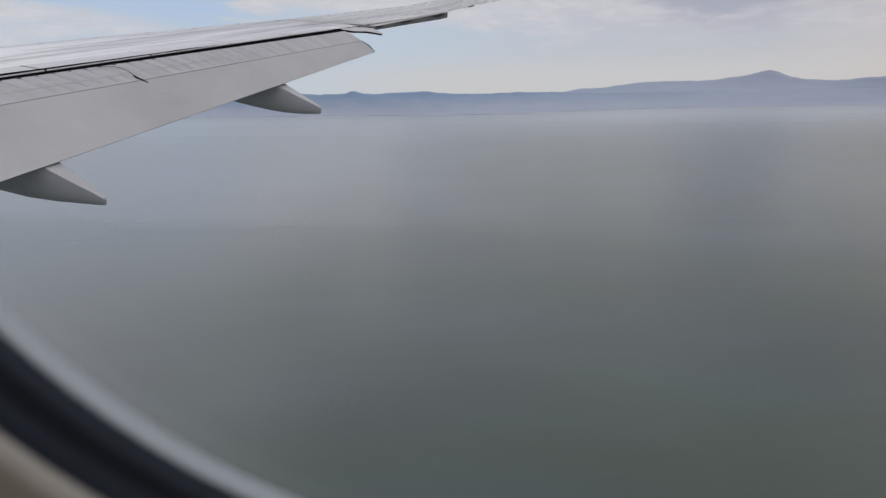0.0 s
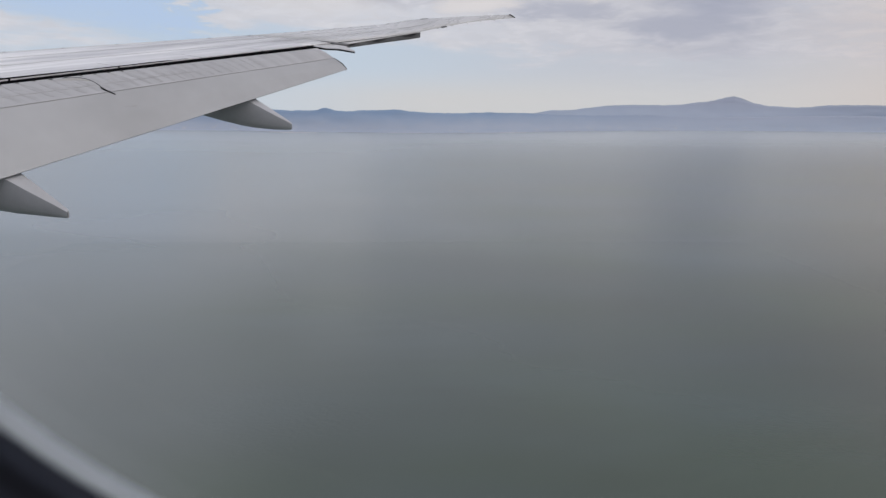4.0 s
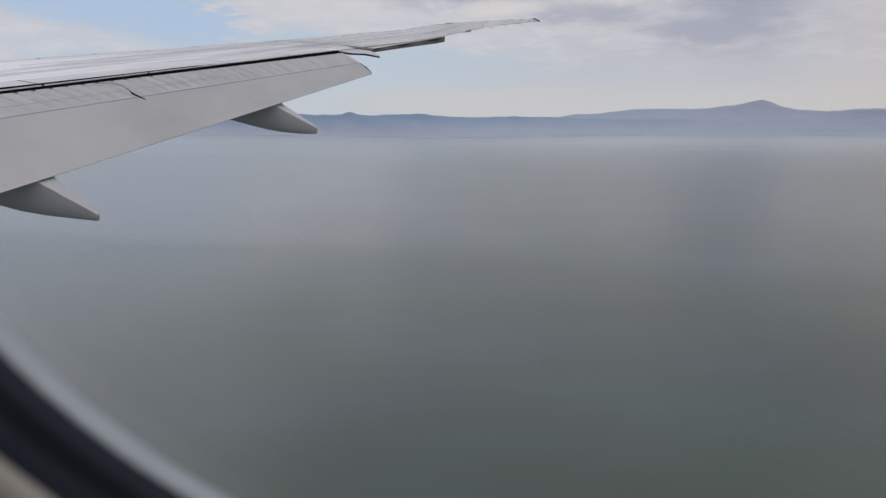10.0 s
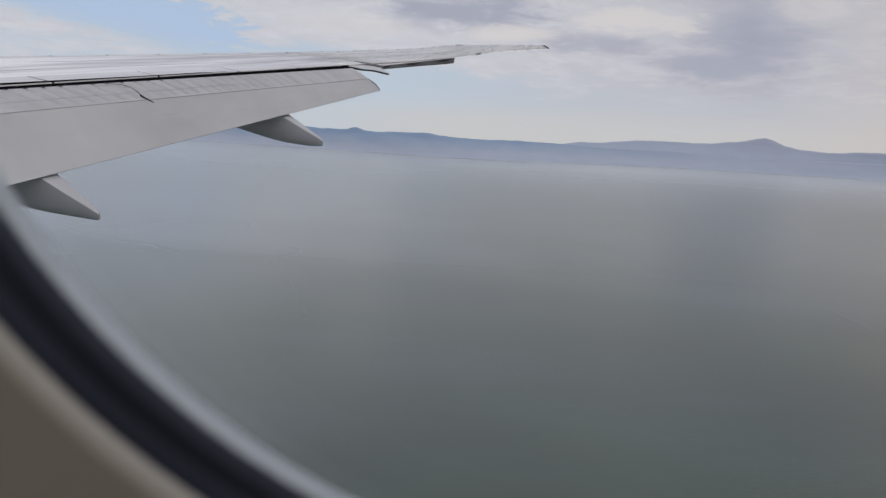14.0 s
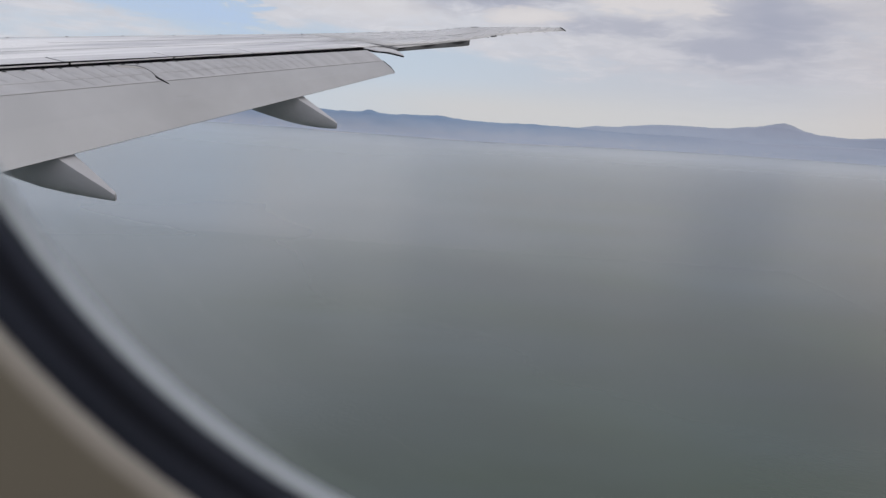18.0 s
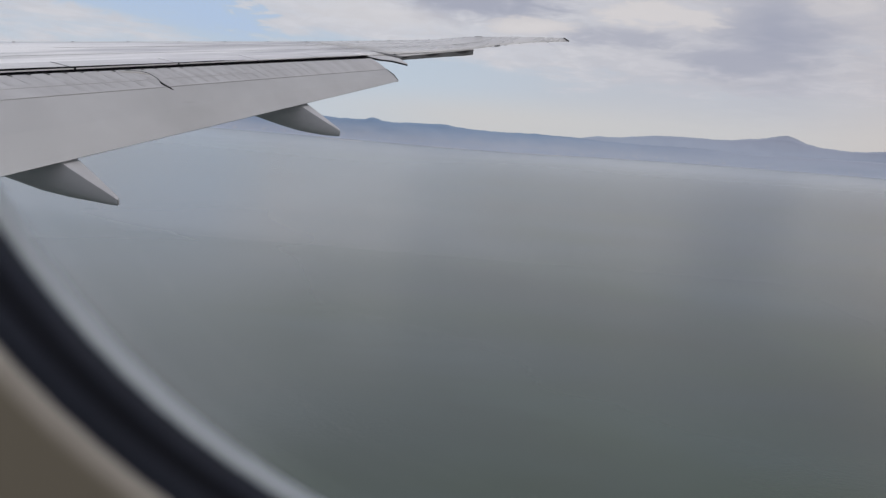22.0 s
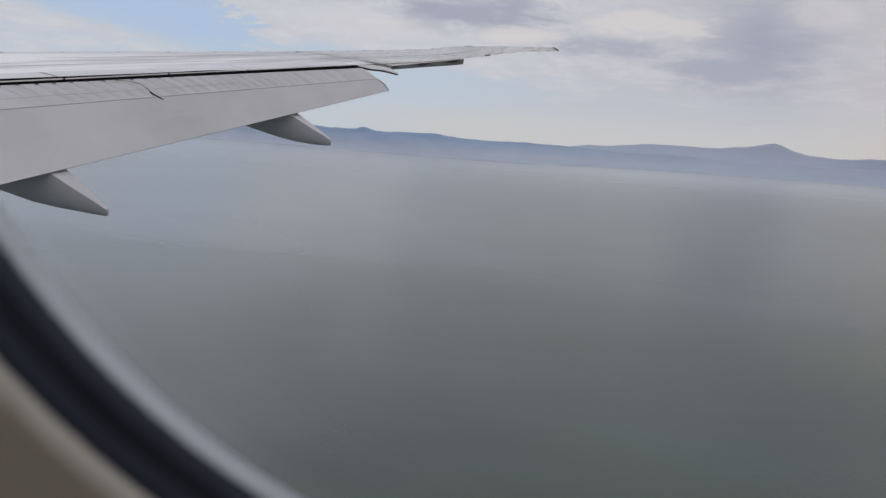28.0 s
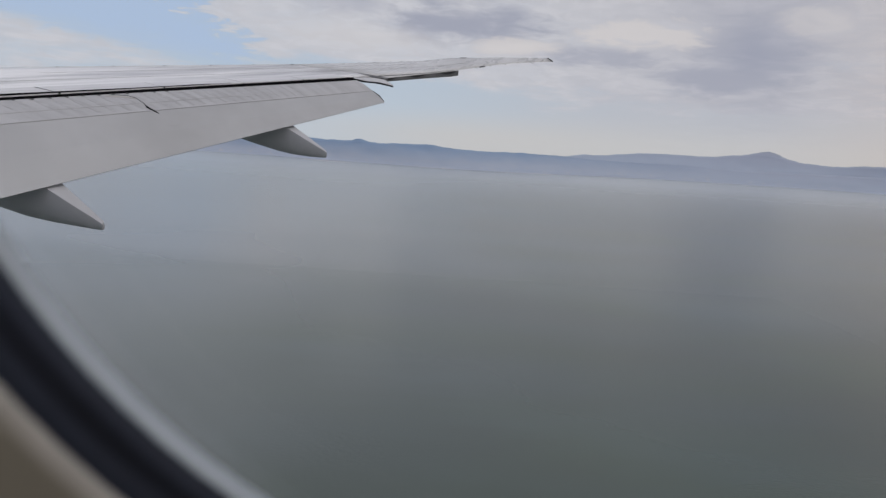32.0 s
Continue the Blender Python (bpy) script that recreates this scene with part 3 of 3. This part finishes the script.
for xa, xb in ((XF, -0.6), (0.7, XA)):
    b = len(v)
    v += [(xa, y0, z0), (xb, y0, z0), (xb, y1, z1), (xa, y1, z1)]
    f.append((b, b + 1, b + 2, b + 3))
fus = mesh_object("fuselage_skin", v, f, M_SKIN)
tagged(fus, "white painted fuselage skin round the cabin", "fuselage", kind="structure")
for x in (XF, XA - 0.02):
    tagged(mesh_object("bulkhead", *disc(x, APO - 0.002, 0.02), M_SKIN), "plain white bulkhead closing the fuselage", "bulkhead", kind="structure")

tagged(mesh_object("ceiling", *tube(-3.0, 3.0, LIN, range(3, 11)), M_CABIN), "pale curved cabin ceiling", "ceiling", kind="structure")
tagged(mesh_object("wall_port", *tube(-3.0, 3.0, LIN, range(11, 17)), M_CABIN), "pale far cabin wall", "wall", kind="structure")
tagged(mesh_object("wall_lining", *tube(-3.0, 3.0, LIN, [1, 2, 20, 21, 22, 23]), M_LINER), "beige cabin lining above and below the window wall", "wall", kind="structure")
tagged(mesh_object("wall_forward", *disc(-3.04, LIN + 0.004, 0.04), M_CABIN), "pale cabin partition", "wall", kind="structure")
tagged(mesh_object("wall_aft", *disc(3.0, LIN + 0.004, 0.04), M_CABIN), "pale cabin partition", "wall", kind="structure")
tagged(mesh_object("floor", *box(-3.0, 3.0, -5.78, -0.18, ALT - 1.19, ALT - 1.15), M_CARPET), "blue-grey cabin carpet", "floor", kind="structure")


# ---------------------------------------------------------------- the wing
# spanwise lines: y outboard of the window, then x (aft) and z (over the eye's height)
def line_g(y):  # rear edge of the fixed wing
    return (-11.3 + 0.456 * y, y, ALT - 1.337 + 0.1601 * y)


def line_h(y):  # nose of the flap
    return (-11.06 + 0.452 * y, y, ALT - 1.325 + 0.1556 * y)


def line_k(y):  # step between the flap's nose and its rear panel
    return (-10.22 + 0.43 * y, y, ALT - 1.564 + 0.1548 * y)


def line_t(y):  # rear edge of the flap
    return (-9.13 + 0.39 * y, y, ALT - 2.859 + 0.2090 * y)


# stations: y, rear edge x z, crest x z, nose x
TABLE = [(-0.6, -10.8, -1.60, -17.4, -0.75, -22.0), (4.0, -9.48, -0.72, -14.25, -0.50, -18.2), (7.0, -8.11, -0.216, -12.42, -0.08, -16.6), (10.3, -6.60, 0.312, -10.41, 0.44, -14.2),
         (13.4, -5.19, 0.808, -8.52, 0.955, -11.9), (17.4, -3.366, 1.449, -6.09, 1.61, -8.8), (19.8, -2.27, 1.833, -4.63, 2.0, -7.0), (22.3, -1.13, 2.233, -3.11, 2.43, -5.2),
         (25.4, 0.16, 2.76, -1.22, 2.98, -2.9), (26.6, 1.194, 3.10, -0.25, 3.29, -1.6), (27.2, 1.78, 3.27, 0.75, 3.44, -0.3), (27.9, 2.459, 3.45, 1.7, 3.60, 1.0), (28.7, 3.26, 3.62, 2.8, 3.76, 2.3), (29.5, 4.064, 3.79, 3.85, 3.90, 3.6)]


def top_at(y, q):
    """point of the upper skin: q = 0 at the rear edge, 1 at the crest"""
    xg, zg, xc, zc, xl = blend(TABLE, y)
    return (xg + (xc - xg) * q, y, ALT + zg + (zc - zg) * (1.25 * q - 0.25 * q * q))


wing = thing("airliner_wing", (-14.0, 0.0, ALT - 1.6), "long pale grey airliner wing with lowered flap and raked tip", "aircraft wing")


def section(y):
    xg, zg, xc, zc, xl = blend(TABLE, y)
    ch = xg - xl
    th = 0.105 * ch
    pts = [top_at(y, q) for q in (0, 0.2, 0.4, 0.6, 0.8, 1.0)]
    lead = xc - xl
    for q, d in ((0.08, 0.06), (0.2, 0.17), (0.35, 0.31), (0.6, 0.52), (0.85, 0.68), (1.0, 0.80), (0.93, 0.90), (0.6, 0.99), (0.0, 1.0)):
        pts.append((xc - lead * q, y, ALT + zc - th * d))
    pts.append((xg + (xc - xg) * 0.45, y, ALT + zg + (zc - zg) * 0.4 - th * 0.62))
    pts.append((xg, y, ALT + zg - 0.010))
    return pts


ys = [-0.6, 2, 4, 5.5, 7, 8.6, 10.3, 12, 13.4, 15.4, 17.4, 18.6, 19.8, 21, 22.3, 23.8, 25.4, 26.0, 26.6, 27.2, 27.9, 28.7, 29.5]
for name, stations, mat, label in (("wing_skin", [y for y in ys if y <= 19.8], M_PAINT, "pale grey painted metal skin"), ("outer_skin", [y for y in ys if y >= 19.8], M_OUTER, "grey skin of the outer wing and tip, darkened for weaker reflection")):
    v, f = loft([section(y) for y in stations])
    skin = part(name, v, f, mat, wing, label)
    skin.data.polygons.foreach_set("use_smooth", [len(p.vertices) == 4 for p in skin.data.polygons])

# black block for the cove's shade behind the rear edge, over the flap's nose
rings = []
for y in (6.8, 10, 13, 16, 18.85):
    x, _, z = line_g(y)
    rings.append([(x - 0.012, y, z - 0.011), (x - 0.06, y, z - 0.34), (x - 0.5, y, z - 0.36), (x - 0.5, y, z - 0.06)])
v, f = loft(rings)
part("cove_shade", v, f, M_DARK, wing, "black block painted as the shaded gap over the flap")

# flap: rounded nose, seam, drooped rear panel
def flap_section(y):
    h, k, t = (Vector(p(y)) for p in (line_h, line_k, line_t))
    n = h + (k - h) * -0.28
    return [n + Vector((0.03, 0, -0.30)), h + (k - h) * -0.10 + Vector((0, 0, -0.085)), h, h + (k - h) * 0.5 + Vector((0, 0, 0.018)), k], k, t, n


flap_ys = [6.8, 8.5, 10.3, 12.0, 13.6, 15.2, 16.8, 18.0, 18.72]
nose, rear = [], []
for y in flap_ys:
    up, k, t, n = flap_section(y)
    low = [k + Vector((-0.02, 0, -0.30)), n + Vector((0.05, 0, -0.44)), n + Vector((0.02, 0, -0.40))]
    nose.append(up + low)
    k2 = k + Vector((0.004, 0, -0.006))
    rear.append([k2, k2 + (t - k2) * 0.5 + Vector((0.012, 0, 0.012)), t, t + Vector((-0.02, 0, -0.012)), k2 + (t - k2) * 0.45 + Vector((-0.05, 0, -0.15)), k2 + Vector((-0.018, 0, -0.28))])
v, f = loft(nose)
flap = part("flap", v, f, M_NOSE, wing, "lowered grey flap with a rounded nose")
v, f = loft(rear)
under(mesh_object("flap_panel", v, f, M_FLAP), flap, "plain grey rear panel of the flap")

# spoiler panels along the rear edge, each a thin plate of its own
SPOILERS = [(7.0, 11.01), (11.05, 12.93), (12.97, 14.88), (14.92, 16.78), (16.82, 18.52)]


def hinge_square(y, q):
    """point of the upper skin on the line square to the rear edge from y"""
    xg, zg, xc, zc, xl = blend(TABLE, y)
    return top_at(y + 0.42 * q * (xg - xc), q)


for y0, y1 in SPOILERS:
    rings = []
    for i in range(9):
        y = y0 + (y1 - y0) * i / 8
        pts = [Vector(hinge_square(y, q)) + Vector((0, 0, 0.012)) for q in (-0.011, 0.05, 0.10, 0.14, 0.18)]
        rings.append(pts + [p - Vector((0, 0, 0.02)) for p in pts[::-1]])
    v, f = loft(rings)
    part("spoiler", v, f, M_SPOILER, wing, "closed pale spoiler panel")

# seams of the upper skin, laid as thin sealant beads
def bead(name, pts, width, mat, parent, label, lift=0.004):
    """a low strip that follows pts; its width runs along x"""
    rings = []
    for p in pts:
        x, y, z = p
        rings.append([(x - width / 2, y, z - 0.004), (x - width / 2, y, z + lift), (x + width / 2, y, z + lift), (x + width / 2, y, z - 0.004)])
    v, f = loft(rings)
    return part(name, v, f, mat, parent, label)


for q, y0, y1, wd in ((0.197, 7.0, 19.3, 0.022), (0.42, 7.0, 26.5, 0.028), (0.70, 13.0, 24.5, 0.02)):
    pts = []
    for i in range(25):
        y = y0 + (y1 - y0) * i / 24
        pts.append(top_at(y, q))
    bead("skin_seam", pts, wd, M_SEAM if q < 0.3 else M_STAIN, wing, "thin grey sealant line", 0.003)
rings = []
for i in range(7):
    x, y, z = hinge_square(11.03, 0.182 * i / 6)
    rings.append([(x, y - 0.02, z + 0.006), (x, y - 0.02, z + 0.0135), (x, y + 0.02, z + 0.0135), (x, y + 0.02, z + 0.006)])
v, f = loft(rings)
part("panel_gap", v, f, M_AILERON, wing, "dark gap between two spoilers")

# black strip along the spoilers' rear edge, wider inboard: painted shade thickening the gap
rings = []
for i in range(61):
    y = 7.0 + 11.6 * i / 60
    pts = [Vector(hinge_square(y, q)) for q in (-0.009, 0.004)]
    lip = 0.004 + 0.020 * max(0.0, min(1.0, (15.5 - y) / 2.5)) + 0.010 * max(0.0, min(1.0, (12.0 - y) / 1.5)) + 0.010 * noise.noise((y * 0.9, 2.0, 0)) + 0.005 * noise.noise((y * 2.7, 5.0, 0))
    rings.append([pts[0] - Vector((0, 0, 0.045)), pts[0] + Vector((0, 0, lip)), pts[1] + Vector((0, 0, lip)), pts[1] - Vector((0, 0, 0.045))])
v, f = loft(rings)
part("edge_shade", v, f, M_DARK, wing, "black strip that widens the painted gap shade")

# small fins that stand along the crest of the wing
FIN_Y = [11.3, 12.2, 13.15, 14.11, 15.15, 16.24, 17.37, 18.56, 19.78, 21.04, 22.32, 23.0, 23.75, 24.3, 24.95, 25.6]
for y in FIN_Y:
    x, _, z = top_at(y, 0.985)
    h = 0.009
    v = [(x - 0.035, y - 0.010, z - 0.01), (x + 0.035, y - 0.010, z - 0.01), (x + 0.035, y + 0.012, z - 0.01), (x - 0.035, y + 0.012, z - 0.01),
         (x + 0.0, y - 0.007, z + h), (x + 0.03, y - 0.007, z + h), (x + 0.03, y + 0.009, z + h), (x + 0.0, y + 0.009, z + h)]
    part("vortex_fin", v, [(0, 3, 2, 1), (4, 5, 6, 7), (0, 1, 5, 4), (1, 2, 6, 5), (2, 3, 7, 6), (3, 0, 4, 7)], M_FIN, wing, "small dark upright fin")

def flap_point(y, s):
    """s: 0 at the flap's nose line, 1 at its seam, 2 at its rear edge"""
    h, k, t = (Vector(p(y)) for p in (line_h, line_k, line_t))
    return h + (k - h) * s + Vector((0, 0, 0.018)) * (1 - abs(2 * s - 1)) if s < 1 else k + (t - k) * (s - 1)


# tabs along the flap's nose
y = 7.0
while y < 18.4:
    h, k = Vector(line_h(y)), Vector(line_k(y))
    d = (k - h).normalized()
    a = h + d * 0.004 + Vector((0, 0, 0.004))
    b = h + d * ((0.050 if y < 13 else 0.030) + 0.02 * noise.noise((y * 3, 0, 0))) + Vector((0.0, 0.03, 0.010))
    w = Vector((0, 0.012 if y < 13 else 0.008, 0))
    n = Vector((0.01, 0, 0.010))
    v = [a - w, a + w, b + w, b - w, a - w + n, a + w + n, b + w + n, b - w + n]
    part("seal_tab", v, [(0, 1, 2, 3), (4, 7, 6, 5), (0, 4, 5, 1), (1, 5, 6, 2), (2, 6, 7, 3), (3, 7, 4, 0)], M_SOOT if y < 13 else M_AILERON, flap, "small dark seal tab")
    # darker strip back from the tab over the flap's nose, imitating a rib's shading
    if 9.4 < y < 16.0:
        end = (0.90 if y > 10.4 else 0.42) + 0.10 * noise.noise((y * 5, 1, 0))
        w2 = Vector((0, (0.066 if 10.4 < y < 14.8 else 0.022 if y < 10.4 else 0.03) + 0.009 * noise.noise((y * 7, 4, 0)), 0))
        r = []
        for q, g in ((0.08, 0.2), (0.3, 0.8), (0.5, 1.0), (end, 0.4)):
            lo, hi = (flap_point(y + 0.03 + 0.02 * q + sgn * w2.y * g, q) for sgn in (-1, 1))
            n2 = Vector((0.0006, 0, 0.0018))
            r.append([lo - n2, hi - n2, hi + n2, lo + n2])
        v, f = loft(r)
        part("rib_shade", v, f, M_NOSELINE if y > 10.4 else M_FAINT, flap, "faint grey strip imitating rib shading")
    y += 0.262

# dark scrape that curves over the flap's nose
def ribbon(pts, widths, lift):
    rings = []
    for i, p in enumerate(pts):
        a, b = Vector(pts[max(0, i - 1)]), Vector(pts[min(len(pts) - 1, i + 1)])
        d = (b - a).normalized()
        up = Vector((0.45, -0.1, 0.88))
        s = d.cross(up).normalized() * widths[i] / 2
        c = Vector(p)
        rings.append([c - s - up * 0.02, c - s + up * lift, c + s + up * lift, c + s - up * 0.02])
    return loft(rings)


v, f = ribbon([flap_point(y, s) for y, s in ((11.66, 0.06), (11.80, 0.07), (11.92, 0.14), (11.97, 0.30), (11.94, 0.56), (11.89, 0.80))], [0.004, 0.006, 0.008, 0.008, 0.009, 0.012], 0.008)
part("joint_line", v, f, M_AILERON, flap, "thin curved grey joint line")
v, f = ribbon([flap_point(y, s) for y, s in ((11.89, 0.74), (11.88, 0.80), (11.87, 0.88), (11.88, 0.99), (11.93, 1.08))], [0.010, 0.050, 0.050, 0.040, 0.010], 0.010)
part("hinge_line", v, f, M_DARK, flap, "black end of the joint line")
# brownish film round the head of the joint
v, f = ribbon([flap_point(y, s) for y, s in ((11.55, 0.10), (11.70, 0.15), (11.86, 0.22), (11.95, 0.36))], (0.02, 0.06, 0.07, 0.02), 0.003)
part("stain", v, f, M_FILM, flap, "faint brownish film")
# faint line along the middle of the flap's nose, and the sealed step to the rear panel
bead("nose_seam", [flap_point(7.0 + 7.0 * i / 20, 0.62) for i in range(21)], 0.006, M_FAINT, flap, "faint grey seam")
bead("panel_seam", [flap_point(7.0 + 4.3 * i / 10, 0.998) for i in range(11)], 0.007, M_STAIN, flap, "thin grey seam")
bead("panel_seam", [flap_point(11.3 + 7.4 * i / 10, 0.998) for i in range(11)], 0.010, M_SEAM, flap, "thin grey seam")
v, f = ribbon([flap_point(y, s) for y, s in ((11.86, 1.38), (12.02, 1.4), (12.2, 1.4))], [0.008, 0.022, 0.008], 0.012)
part("stain", v, f, M_STAIN, flap, "faint grey stain")

# dark rim of the flap's outer end
h, k, t = (Vector(p(18.725)) for p in (line_h, line_k, line_t))
up = Vector((0.0, 0.012, 0.010))
v, f = loft([[p + up + Vector((0, -0.012, 0)), p + up + Vector((0, 0.010, 0)), p + Vector((-0.03, 0.010, -0.05)), p + Vector((-0.03, -0.012, -0.05))] for p in (k, k + (t - k) * 0.5 + Vector((0.03, 0, 0.02)), t + Vector((-0.01, 0.0, 0.012)))])
part("flap_end_rib", v, f, M_AILERON, flap, "dark end rib")


# canoe fairings under the flap
def fairing(cy, stations, label):
    rings = []
    for x, top, keel, w in stations:
        h = top - keel
        half = [(w * 0.5, 0.0), (w * 0.52, 0.22), (w * 0.50, 0.48), (w * 0.42, 0.74), (w * 0.26, 0.92), (w * 0.08, 1.0)]
        tilt = 0.32  # the fairing leans with the wing
        pts = [(x, cy - a, ALT + top - h * b - tilt * a * (1 - b)) for a, b in half] + [(x, cy + a, ALT + top - h * b + tilt * a * (1 - b)) for a, b in half[::-1]]
        rings.append(pts)
    v, f = loft(rings)
    ob = part("flap_fairing", v, f, M_CANOE, wing, label)
    for p in ob.data.polygons:
        p.use_smooth = len(p.vertices) == 4
    ob.data.set_sharp_from_angle(angle=radians(38))
    x, top, keel, w = stations[-1]
    v, f = box(x, x + 0.012, cy - w * 0.35, cy + w * 0.35, ALT + keel + 0.02, ALT + top - 0.02)
    under(mesh_object("tail_cap", v, f, M_SEAM), ob, "dark drain end of the fairing")
    return ob


fairing(14.85, [(-6.4, 0.62, 0.50, 0.08), (-5.8, 0.60, 0.26, 0.24), (-5.1, 0.52, 0.04, 0.31), (-4.5, 0.42, -0.124, 0.33), (-4.1, 0.38, -0.233, 0.33), (-3.7, 0.32, -0.33, 0.31), (-3.40, 0.165, -0.382, 0.29),
                (-3.0, -0.075, -0.418, 0.19), (-2.76, -0.215, -0.42, 0.11), (-2.655, -0.285, -0.414, 0.06)], "grey canoe-shaped flap track fairing")
fairing(9.52, [(-8.4, -0.42, -0.55, 0.08), (-7.7, -0.45, -0.80, 0.24), (-7.0, -0.50, -1.03, 0.31), (-6.353, -0.60, -1.215, 0.33), (-5.866, -0.66, -1.351, 0.32), (-5.49, -0.90, -1.414, 0.29),
                (-5.2, -1.105, -1.447, 0.20), (-4.95, -1.28, -1.476, 0.11), (-4.81, -1.382, -1.487, 0.06)], "grey canoe-shaped flap track fairing")

# fixed tongue between flap and aileron
def slab(pts, thick):
    n = len(pts)
    v = [(x, y, ALT + z) for x, y, z in pts] + [(x, y, ALT + z - thick) for x, y, z in pts]
    f = [tuple(range(n)), tuple(range(2 * n - 1, n - 1, -1))] + [(i, (i + 1) % n, n + (i + 1) % n, n + i) for i in range(n)]
    return v, f


v, f = slab([(-2.70, 18.76, 1.645), (-2.392, 18.86, 1.600), (-2.034, 19.08, 1.606), (-1.671, 19.30, 1.552), (-1.679, 19.38, 1.575), (-1.948, 19.72, 1.730), (-2.734, 19.66, 1.846)], 0.012)
part("fixed_panel", v, f, M_TONGUE, wing, "pointed grey panel beside the flap")
# black slab stands in for the shade below the pointed panel
v, f = slab([(-2.72, 18.73, 1.624), (-2.42, 18.83, 1.580), (-2.034, 19.06, 1.590), (-1.668, 19.28, 1.538), (-1.72, 19.40, 1.560), (-2.1, 19.5, 1.62), (-2.6, 19.3, 1.66)], 0.034)
part("panel_gap", v, f, M_DARK, wing, "black slab painted as shade under the pointed panel")
v, f = slab([(-2.735, 19.58, 1.866), (-2.304, 19.70, 1.838), (-1.894, 19.93, 1.815), (-1.886, 19.88, 1.770), (-2.294, 19.62, 1.788)], 0.006)
part("panel_gap", v, f, M_AILERON, wing, "dark gap beside the aileron")

# aileron: drooped, its pale upper skin turned down most at the inboard end, shade painted into its dark rear face
def ail(y):
    x, _, z = line_g(y)
    q = (y - 20.2) / 5.1
    lip_x, lip_z = x + 0.09 - 0.20 * q, z - 0.078 + 0.082 * q
    deep = 0.095 + 0.083 * q
    return [(x - 0.12, y, z + 0.004), (lip_x, y, lip_z), (lip_x - 0.01, y - 0.05, lip_z - deep), (lip_x - 0.16, y, lip_z - deep - 0.03), (x - 0.45, y, z - 0.24), (x - 0.45, y, z - 0.06)]


AIL_Y = [20.2 + 0.3 * k for k in range(18)]
v, f = loft([ail(y) for y in AIL_Y])
aileron = part("aileron", v, f, M_HINGE, wing, "drooped aileron with shade painted into its rear face")
rings = []
for y in AIL_Y:
    a, b = Vector(ail(y)[0]), Vector(ail(y)[1])
    up = Vector((0, 0, 0.006))
    rings.append([a + up, b + up + Vector((0.006, 0, 0)), b + Vector((0.006, 0, -0.004)), a - up])
v, f = loft(rings)
under(mesh_object("aileron_skin", v, f, M_OUTER), aileron, "pale upper skin of the aileron")
# black blotches in the upper part of the face
for ya, yb in ((20.25, 20.75), (21.75, 22.65), (23.9, 25.0)):
    rings = []
    for i in range(7):
        p = [Vector(c) for c in ail(ya + (yb - ya) * i / 6)]
        full = math.sin(math.pi * (0.12 + 0.76 * i / 6))
        top, low = p[1] + (p[2] - p[1]) * 0.06, p[1] + (p[2] - p[1]) * (0.06 + 0.55 * full)
        o = Vector((0.010, -0.004, 0.0))
        rings.append([top + o, low + o, low - o, top - o])
    v, f = loft(rings)
    under(mesh_object("face_blotch", v, f, M_AIL_BLACK), aileron, "black blotch on the rear face")
p = ail(25.3)
v, f = loft([[(a[0] + 0.012, yy, a[2] + 0.004) for a in p] for yy in (25.3, 25.36)])
under(mesh_object("aileron_end", v, f, M_AIL_BLACK), aileron, "black end of the aileron")

# thin discharge wicks and the dark cap of the tip
for y in (26.1, 26.7, 27.3, 27.9, 28.5):
    xg, zg, xc, zc, xl = blend(TABLE, y)
    a, b = Vector((xg - 0.05, y, ALT + zg - 0.01)), Vector((xg + 0.10, y + 0.02, ALT + zg - 0.02))
    r = 0.005
    v, f = loft([[c + Vector((0, r * math.cos(t), r * math.sin(t))) for t in (0, 1.57, 3.14, 4.71)] for c in (a, b)])
    part("static_wick", v, f, M_SOOT, wing, "thin dark discharge wick")
rings = []
for y, gx in ((29.46, 0.0), (29.53, -0.04)):
    s_ = section(29.5)
    rings.append([(q[0] + 0.012, y, q[2] + (0.012 if n_ < 8 else -0.012)) for n_, q in enumerate(s_)])
v, f = loft(rings)
part("tip_cap", v, f, M_SOOT, wing, "dark wing tip cap")
v, f = ribbon([(0.15, 26.55, ALT + 3.325), (0.28, 26.65, ALT + 3.348), (0.42, 26.76, ALT + 3.372)], [0.012, 0.02, 0.012], 0.004)
part("tip_light", v, f, M_FIN, wing, "small dark navigation light housing")

# dark joint on the rear edge, outboard of the aileron
for ya, yb in ((26.3, 26.5),):
    rings = []
    for y in (ya, yb):
        xg, zg, xc, zc, xl = blend(TABLE, y)
        rings.append([(xg - 0.04, y, ALT + zg + 0.012), (xg + 0.02, y, ALT + zg + 0.008), (xg + 0.02, y, ALT + zg - 0.035), (xg - 0.04, y, ALT + zg - 0.035)])
    v, f = loft(rings)
    part("edge_joint", v, f, M_AILERON, wing, "small dark joint on the rear edge")
